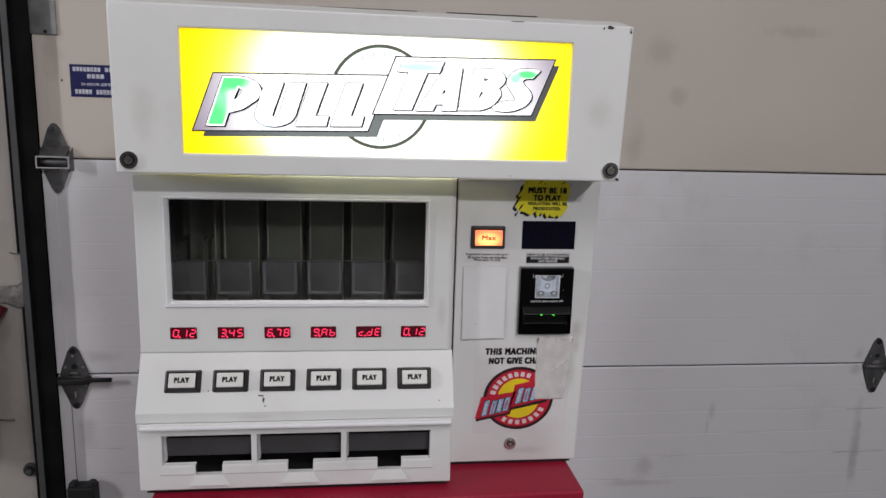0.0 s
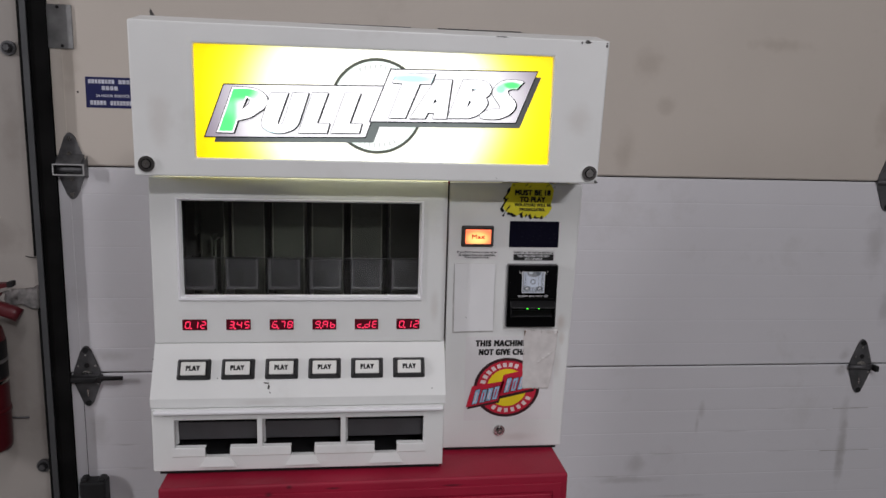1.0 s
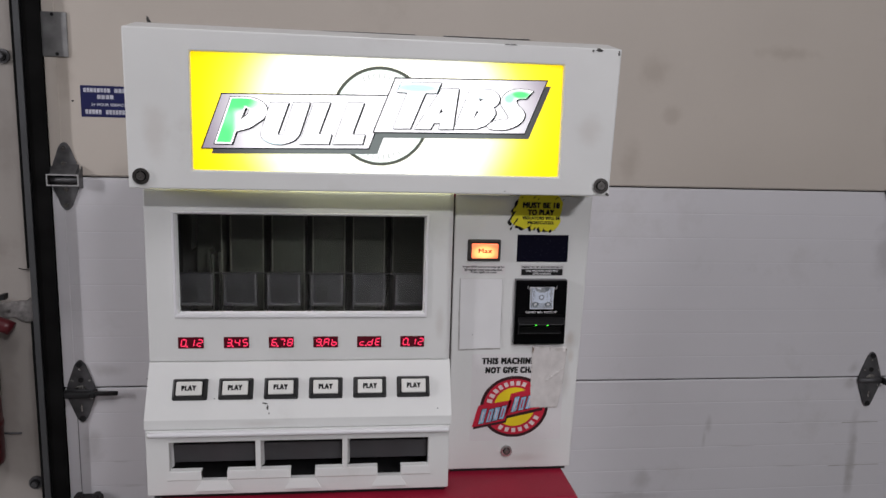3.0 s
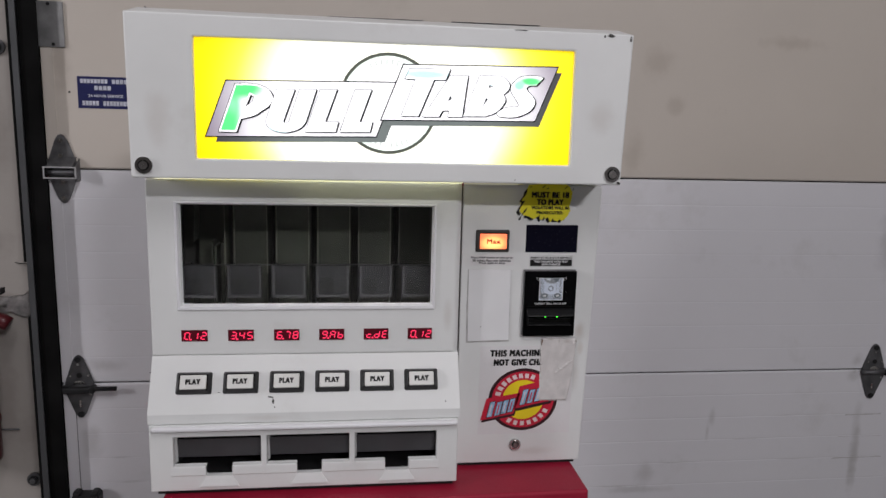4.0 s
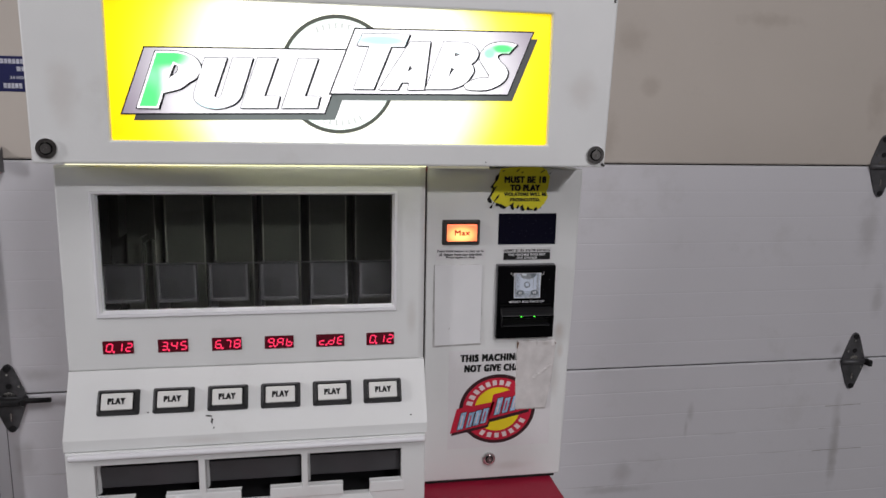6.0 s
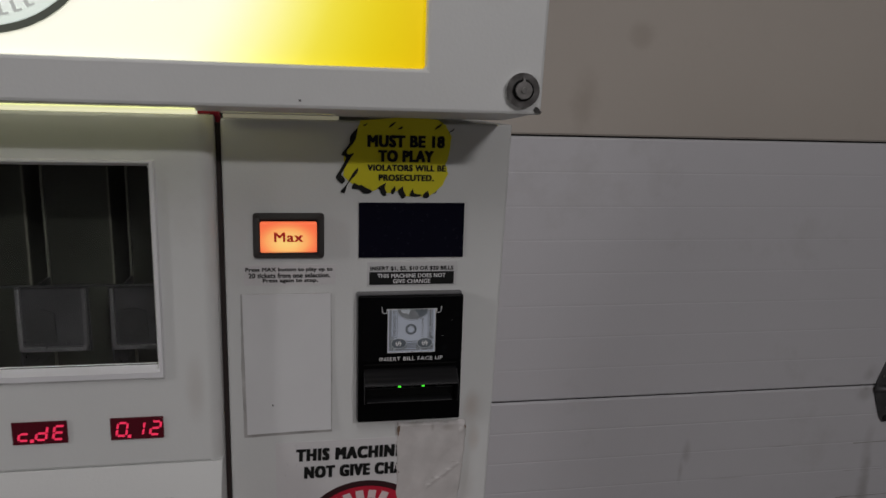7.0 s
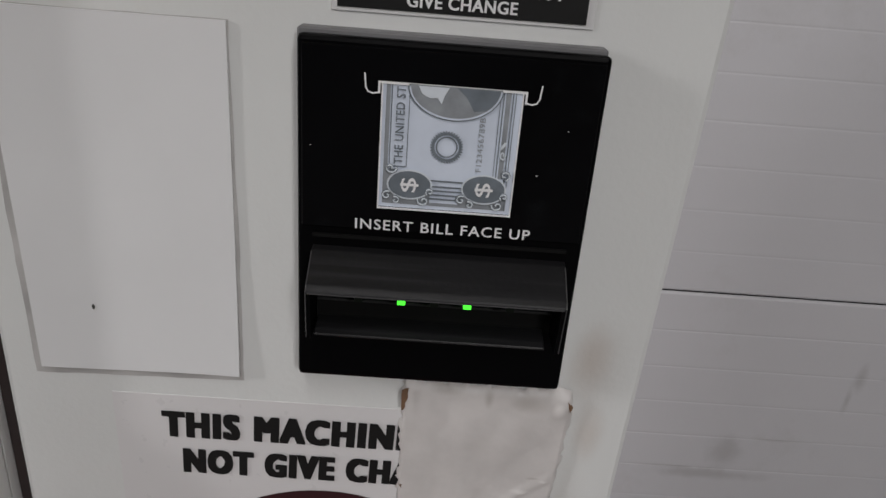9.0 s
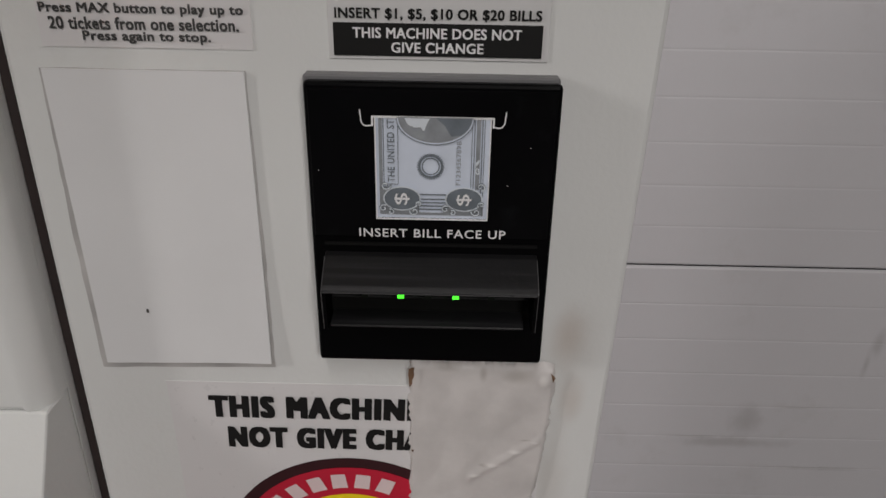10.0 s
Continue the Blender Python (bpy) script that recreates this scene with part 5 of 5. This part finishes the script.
# pale blank patch
bm = bmesh.new()
sheets = []
for depth in (0.0, 0.0009):
    rows = []
    for j in range(13):
        v = j / 12
        rows.append([])
        for i in range(9):
            u = i / 8
            lift = 0.0008 * (1 - v) ** 4 * (0.3 + 0.7 * u) + 0.0010 * u ** 5 * (1 - v) ** 4
            rows[-1].append(bm.verts.new((-0.0945 + 0.0715 * u + 0.0016 * (1 - u) * (1 - v), -0.0014 - lift + depth, 1.0032 + 0.1208 * v - 0.0020 * (1 - u) * (1 - v))))
    sheets.append(rows)
A, B = sheets
for j in range(12):
    for i in range(8):
        bm.faces.new((A[j][i], A[j][i + 1], A[j + 1][i + 1], A[j + 1][i]))
        bm.faces.new((B[j][i], B[j + 1][i], B[j + 1][i + 1], B[j][i + 1]))
for i in range(8):
    bm.faces.new((A[0][i + 1], A[0][i], B[0][i], B[0][i + 1]))
    bm.faces.new((A[12][i], A[12][i + 1], B[12][i + 1], B[12][i]))
for j in range(12):
    bm.faces.new((A[j][0], A[j + 1][0], B[j + 1][0], B[j][0]))
    bm.faces.new((A[j + 1][8], A[j][8], B[j][8], B[j + 1][8]))
patch = part("blank_patch", bm, BLANK, machine, "blank white vinyl patch with a lifted lower edge")
# the shadow along the patch's edges, put in as a grey outline
EDGE_SHADE = material("grey_edge_shade", (0.45, 0.44, 0.43), 0.7, vary=0.22, scale=55)
printed("shade_outline", [rough_outline([(-0.0956, 0.9982), (-0.0222, 0.9998), (-0.0219, 1.0600), (-0.0226, 1.1242), (-0.0956, 1.1242), (-0.0964, 1.0600)], 0.0002, rng, 10)], -0.0004, EDGE_SHADE, patch, label="grey line painted as shade round the patch")
for x, z in ((-0.0715, 1.0272),):
    printed("speck", [arc(x, z, 0.0006, 0.0011, 0, 300, 5)], -0.0024, CHIP, patch)

# bill acceptor
acc = part("bill_acceptor", boxed(-0.0008, 0.0880, -0.0112, -0.0062, 1.0115, 1.1235, 0.0014, 2), BLACK, machine, "black bill acceptor")
part("rear_frame", boxed(-0.0016, 0.0876, -0.0060, 0.0005, 1.0122, 1.1248, 0.0006, 1), material("grey_black_plastic", (0.17, 0.17, 0.175), 0.5, vary=0.15), acc, "dark grey rear frame")
part("face_plate", boxed(0.0006, 0.0866, -0.0122, -0.0113, 1.0665, 1.1215, 0.0004, 1), BLACK_FACE, acc)
FY = -0.0126
bill = part("printed_bill", boxed(0.0240, 0.0636, FY - 0.0003, FY + 0.0003, 1.0750, 1.1122), BILL_PAPER, acc, "printed picture of a banknote")


def engraved(m_, *lines, lift=0.0004):
    """Printed bars (x0, x1, z0, z1) on the banknote."""
    for k, (x0, x1, z0, z1) in enumerate(lines):
        printed("engraving", [[(x0, z0), (x1, z0), (x1, z1), (x0, z1)]], FY - lift - 0.00002 * k, m_, bill)


engraved(BILL_MID, (0.0250, 0.0262, 1.0768, 1.1118), (0.0250, 0.0392, 1.0762, 1.0800), (0.0478, 0.0622, 1.0762, 1.0800), (0.0250, 0.0290, 1.0800, 1.0870), (0.0590, 0.0604, 1.0862, 1.1118), (0.0392, 0.0478, 1.0762, 1.0772))
engraved(BILL_DARK, (0.0265, 0.0268, 1.0880, 1.1118), (0.0316, 0.0318, 1.0880, 1.1118), (0.0268, 0.0316, 1.0878, 1.0881), (0.0574, 0.0576, 1.0862, 1.1118), (0.0582, 0.0585, 1.0862, 1.1118),
         (0.0609, 0.0612, 1.0800, 1.1118), (0.0617, 0.0619, 1.0762, 1.1118), *[(0.0384, 0.0488, z, z + 0.0005) for z in (1.0783, 1.0796, 1.0809, 1.0822, 1.0840)], lift=0.0006)
# oval with plain shapes in it
printed("engraving", [arc(0.0446, 1.1124, 0.0136, 0.0098, 180, 360, 24)], FY - 0.0008, BILL_DARK, bill)
printed("engraving", [arc(0.0446, 1.1124, 0.0133, 0.0095, 180, 360, 24)], FY - 0.0009, BILL_PAPER, bill)
printed("engraving", [arc(0.0446, 1.1124, 0.0128, 0.0089, 180, 360, 24)], FY - 0.0010, BILL_MID, bill)
printed("engraving", [[(0.0450, 1.1122), (0.0480, 1.1095), (0.0502, 1.1058)] + arc(0.0446, 1.1124, 0.0126, 0.0087, 315, 358, 8)], FY - 0.0011, BILL_DARK, bill)
printed("engraving", [[(0.0340, 1.1121), (0.0352, 1.1098), (0.0375, 1.1088), (0.0396, 1.1090), (0.0408, 1.1074), (0.0416, 1.1098), (0.0428, 1.1121)]], FY - 0.0012, BILL_PALE, bill)
teeth = []
for k in range(72):
    a, r = 2 * math.pi * k / 72, 0.0050 if k % 2 else 0.0043
    teeth.append((0.0432 + r * math.cos(a), 1.0948 + r * math.sin(a)))
printed("seal", [teeth, arc(0.0432, 1.0948, 0.0036, 0.0036, 0, 345, 23)], FY - 0.0008, BILL_DARK, bill)
printed("seal_band", [arc(0.0432, 1.0948, 0.0032, 0.0032, 0, 345, 23), arc(0.0432, 1.0948, 0.0028, 0.0028, 0, 345, 23)], FY - 0.0008, BILL_DARK, bill)
for cx, way in ((0.0330, -1), (0.0552, 1)):
    printed("medallion_rim", [arc(cx, 1.0826, 0.0068, 0.0047, 0, 345, 23)], FY - 0.0009, BILL_PALE, bill)
    printed("medallion", [arc(cx, 1.0826, 0.0063, 0.0042, 0, 345, 23)], FY - 0.0010, BILL_DARK, bill)
    lettering("$", cx - 0.0027, cx + 0.0027, 1.0804, 1.0848, FY - 0.0012, WHITE_INK, bill, bold=0.004, turn=1)
    for k, (dx, dz, size) in enumerate(((-0.0058, 0.0050, 0.0019), (-0.0066, -0.0036, 0.0016), (-0.0040, -0.0050, 0.0013), (0.0044, -0.0046, 0.0018), (0.0062, -0.0018, 0.0013), (0.0058, 0.0050, 0.0017))):
        if dz > 0 and dx * way < 0:
            continue
        turn_way = 1 if k % 2 else -1
        curl = [(cx + dx + size * (1 - 0.075 * n) * math.cos(turn_way * n * 0.62 + k), 1.0826 + dz + 0.9 * size * (1 - 0.075 * n) * math.sin(turn_way * n * 0.62 + k)) for n in range(12)]
        for name, r, m_, lift in (("scroll_shade", 0.00046, BILL_DARK, 0.0011), ("scroll", 0.00024, BILL_PALE, 0.0015)):
            part(name, tube([(u, FY - lift - 0.00002 * k, max(v, 1.0765)) for u, v in curl], r, 5), m_, bill)
for k in range(2):
    curl = [(0.0597 + 0.0009 * (1 - 0.07 * n) * math.cos(n * 0.7 + 2 * k), 1.0936 + 0.0030 * k - 0.0015 * (1 - 0.07 * n) * math.sin(n * 0.7)) for n in range(11)]
    part("scroll", tube([(u, FY - 0.0011, v) for u, v in curl], 0.00024, 5), BILL_PALE, bill)
lettering("THE UNITED ST", 0.0280, 0.0305, 1.0888, 1.1114, FY - 0.0008, BILL_DARK, bill, turn=1, bold=0.012)
lettering("F123456789B", 0.0522, 0.0538, 1.0880, 1.1042, FY - 0.0008, BILL_MID, bill, turn=1)
frame_lines = bmesh.new()
for x0, x1, z0, z1 in ((0.0226, 0.0650, 1.1119, 1.1125), (0.0226, 0.0232, 1.1090, 1.1119), (0.0644, 0.0650, 1.1090, 1.1119), (0.0236, 0.0240, 1.0748, 1.1118), (0.0636, 0.0640, 1.0748, 1.1118), (0.0236, 0.0640, 1.0744, 1.0748)):
    box(frame_lines, x0, x1, FY - 0.0009, FY - 0.0002, z0, z1)
part("white_outline", frame_lines, WHITE_INK, bill)
for s, cx in ((-1, 0.0226), (1, 0.0650)):
    hook = [(cx, FY - 0.0005, 1.1092), (cx + s * 0.0015, FY - 0.0005, 1.1089), (cx + s * 0.0028, FY - 0.0005, 1.1093), (cx + s * 0.0035, FY - 0.0005, 1.1104), (cx + s * 0.0039, FY - 0.0005, 1.1145)]
    part("hook_line", tube(hook, 0.00026, 6), WHITE_INK, acc, "white printed hook")
lettering("INSERT BILL FACE UP", 0.0172, 0.0708, 1.0672, 1.0705, FY - 0.0004, WHITE_INK, acc, bold=0.018, space=1.12)
part("groove", boxed(0.0040, 0.0830, -0.0124, -0.0111, 1.0632, 1.0642), GAP, acc)
WORN_HOOD = material("worn_black_hood", (0.0075, 0.0075, 0.0082), 0.42, vary=0.25, fine=600, bump=0.06, gloss=0.22)
n_, l_ = WORN_HOOD.node_tree.nodes, WORN_HOOD.node_tree.links
spot, pull, streak, cut = n_.new("ShaderNodeTexCoord"), n_.new("ShaderNodeMapping"), n_.new("ShaderNodeTexNoise"), n_.new("ShaderNodeMapRange")
pull.inputs["Scale"].default_value = (9, 260, 420)
streak.inputs["Scale"].default_value, streak.inputs["Detail"].default_value = 1.0, 6
cut.inputs["From Min"].default_value, cut.inputs["From Max"].default_value = 0.50, 0.85
mix = n_.new("ShaderNodeMix")
mix.data_type = "RGBA"
mix.inputs[7].default_value = (0.024, 0.024, 0.026, 1)
l_.new(spot.outputs["Object"], pull.inputs[0])
l_.new(pull.outputs[0], streak.inputs["Vector"])
l_.new(streak.outputs[0], cut.inputs[0])
l_.new(cut.outputs[0], mix.inputs[0])
l_.new(n_["Principled BSDF"].inputs["Base Color"].links[0].from_socket, mix.inputs[6])
l_.new(mix.outputs[2], n_["Principled BSDF"].inputs["Base Color"])
# mouth: a hood that leans out over a dark slot, cheeks and a shelf
hood_bm = prism(bmesh.new(), [(-0.0111, 1.0602), (-0.0135, 1.0594), (-0.0240, 1.0522), (-0.0254, 1.0508), (-0.0256, 1.0500), (-0.0111, 1.0500)], "x", 0.0040, 0.0832)
bmesh.ops.bevel(hood_bm, geom=list(hood_bm.edges), offset=0.0003, segments=1, profile=0.5, affect="EDGES")
hood = part("hood", hood_bm, WORN_HOOD, acc, "scuffed black hood")
part("hood_lip", boxed(0.0046, 0.0826, -0.02585, -0.0252, 1.04995, 1.0503), CUP_EDGE, hood, "worn pale edge")
for x in (0.00405, 0.08315):
    part("worn_edge", tube([(x, -0.0140, 1.0590), (x, -0.0240, 1.0522), (x, -0.0255, 1.0506), (x, -0.0254, 1.0498), (x, -0.0232, 1.0335)], 0.00016, 5), CUP_EDGE, hood)
for x0, x1 in ((0.0040, 0.0054), (0.0818, 0.0832)):
    part("cheek", prism(bmesh.new(), [(-0.0111, 1.0499), (-0.0252, 1.0499), (-0.0230, 1.0330), (-0.0111, 1.0330)], "x", x0, x1), BLACK, acc)
part("slot", boxed(0.0056, 0.0816, -0.0122, -0.0113, 1.0345, 1.0497), GAP, acc)
part("bill_guide", boxed(0.0062, 0.0810, -0.0160, -0.0123, 1.0432, 1.0440, 0.0002, 1), BLACK_MATT, acc)
shelf_bm = prism(bmesh.new(), [(-0.0113, 1.0360), (-0.0190, 1.0348), (-0.0210, 1.0338), (-0.0210, 1.0330), (-0.0113, 1.0322)], "x", 0.0060, 0.0790)
bmesh.ops.bevel(shelf_bm, geom=list(shelf_bm.edges), offset=0.0003, segments=1, profile=0.5, affect="EDGES")
part("shelf", shelf_bm, WORN_HOOD, acc)
for x, lit in ((0.0200, False), (0.0330, True), (0.0430, False), (0.0530, True), (0.0660, False)):
    part("status_led", boxed(x - 0.0012, x + 0.0012, -0.0253, -0.0230, 1.0482, 1.0499), GREEN_GLOW if lit else LED_OFF, acc, "lit green indicator" if lit else "unlit indicator")
for x, z, r in ((0.0705, 1.0880, 0.0004), (0.0035, 1.0925, 0.0003), (0.0790, 1.0290, 0.0004), (0.0780, 1.1020, 0.0003), (0.0345, 1.0565, 0.0003)):
    printed("dust_speck", [arc(x, z, r * 0.9, r * 0.5, 0, 300, 5)], -0.0131 if z > 1.066 else -0.0118, PAPER, acc)

# notice, round emblem and the tape that half covers them
film = part("notice_film", boxed(-0.0700, 0.0930, -0.0003, 0.0003, 0.8330, 0.9915), FILM, machine, "clear film with printed notice and emblem")
lettering("THIS MACHINE", -0.0518, 0.0393, 0.9738, 0.9843, -0.0007, INK, film, bold=0.098, shear=0.05, space=1.22)
lettering("NOT GIVE CHANGE", -0.0454, 0.0645, 0.9574, 0.9677, -0.0007, INK, film, bold=0.098, shear=0.05, space=1.22)
EC = (0.0075, 0.8953)
emblem = printed("emblem", [arc(*EC, 0.0607, 0.0563, 0, 354, 59)], -0.0005, MAROON, film, label="round red and yellow emblem")
printed("emblem_ring", [arc(*EC, 0.0550, 0.0509, 0, 354, 59)], -0.0007, RED_INK, emblem)
printed("emblem_disc", [arc(*EC, 0.0365, 0.0355, 0, 354, 59)], -0.0009, GOLD_INK, emblem)
for a0, n, step in ((161, 8, -13.6), (236, 7, 15.2)):
    for k in range(n):
        a = a0 + k * step
        printed("emblem_bar", [arc(*EC, 0.0505, 0.0472, a, a + 7.6, 2) + arc(*EC, 0.0410, 0.0392, a + 8.8, a - 1.2, 2)], -0.0010, PINK_INK, emblem)
for pts, dx, dz, y, m_ in (([(-0.0665, 0.8590), (-0.0085, 0.8705), (0.0030, 0.9080), (-0.0565, 0.8985)], 0.002, -0.004, -0.0011, MAROON), ([(-0.0075, 0.8790), (0.0560, 0.8930), (0.0560, 0.9330), (0.0005, 0.9195)], 0.002, -0.005, -0.0011, MAROON),
                           ([(-0.0665, 0.8590), (-0.0085, 0.8705), (0.0030, 0.9080), (-0.0565, 0.8985)], 0, 0, -0.0013, RED_INK), ([(-0.0075, 0.8790), (0.0560, 0.8930), (0.0560, 0.9330), (0.0005, 0.9195)], 0, 0, -0.0013, RED_INK)):
    printed("emblem_banner", [pts], y, m_, emblem, dx=dx, dz=dz)
for k in range(7):
    x = (-0.0555, -0.0420, -0.0310, -0.0195, 0.0020, 0.0145, 0.0270)[k]
    z = 0.8645 + 0.0028 * min(k, 3) + (0.0130 + 0.0026 * (k - 4) if k > 3 else 0)
    h = 0.027 if k in (0, 4) else 0.024
    for shape, y, m_, g in ((slanted(x, x + 0.0085, z, z + h, 0.22, 0.0015), -0.0015, MAROON, 0.0010), (slanted(x, x + 0.0085, z, z + h, 0.22, 0.0015), -0.0017, SKY_INK, 0.0)):
        printed("emblem_block", [shape], y, m_, emblem, grow=g)
    printed("emblem_block", [slanted(x + 0.0036, x + 0.0056, z + 0.004, z + h - 0.004, 0.22, 0.0004)], -0.0019, RED_INK if k % 2 else PINK_INK, emblem)
rng = random.Random(3)
bm = bmesh.new()
N = 56
grid = [[None] * (N + 1) for _ in range(N + 1)]
for i in range(N + 1):
    for j in range(N + 1):
        u, v = i / N, j / N
        edge = 0.0010 if i in (0, N) or j in (0, N) else 0.0
        x = 0.0345 + u * (0.0620 - 0.0125 * (1 - v) ** 2) + rng.uniform(-edge, edge)
        z = 0.8925 + v * 0.1125 + rng.uniform(-edge, edge)
        along, off = (x - 0.061) / 0.031, z - 0.9430 - (x - 0.061) * 0.74 - 0.0012 * noise.noise(Vector((x * 400, 1, 2)))
        crease = max(0, 1 - abs(off) / 0.0022) * (1 if 0 < along < 1 else 0)
        wrinkle = 0.0009 * abs(noise.noise(Vector((x * 60, z * 45, 3)))) + 0.0016 * crease * (0.6 + 0.4 * noise.noise(Vector((x * 300, 5, 1))))
        corner = 0.0015 * max(0, 1 - math.hypot(x - 0.093, z - 0.999) / 0.006)
        grid[i][j] = bm.verts.new((x, -0.0006 if edge else -0.0024 - wrinkle - corner, z))
for i in range(N):
    for j in range(N):
        bm.faces.new((grid[i][j], grid[i + 1][j], grid[i + 1][j + 1], grid[i][j + 1]))
tape = smooth(part("tape_patch", bm, TAPE, machine, "wrinkled worn beige tape"))
for pts in ([(0.0345, 1.0030), (0.0368, 1.0035), (0.0364, 0.9985), (0.0354, 0.9940), (0.0347, 0.9945)], [(0.0352, 0.9605), (0.0366, 0.9600), (0.0362, 0.9585)], [(0.0940, 1.0020), (0.0958, 1.0010), (0.0955, 0.9970)]):
    printed("brown_edge", [rough_outline(pts, 0.0004, rng, 3)], -0.0040, BROWN, tape)
stain_and_shade(TAPE, [(0.0660, 1.000, 0.003, 0.007), (0.050, 1.0035, 0.010, 0.004), (0.080, 0.999, 0.012, 0.006), (0.068, 0.951, 0.004, 0.0016), (0.086, 0.9655, 0.005, 0.0012)], (0.36, 0.33, 0.30), 0.5)
# crease whitening, with the highlights of crease and corner painted in
stain_and_shade(TAPE, [(0.0640, 0.9452, 0.0045, 0.0016), (0.0720, 0.9512, 0.0060, 0.0018), (0.0820, 0.9590, 0.0060, 0.0018), (0.0900, 0.9645, 0.0035, 0.0014), (0.0915, 0.9975, 0.0032, 0.0045)], (0.84, 0.82, 0.80), 0.75)
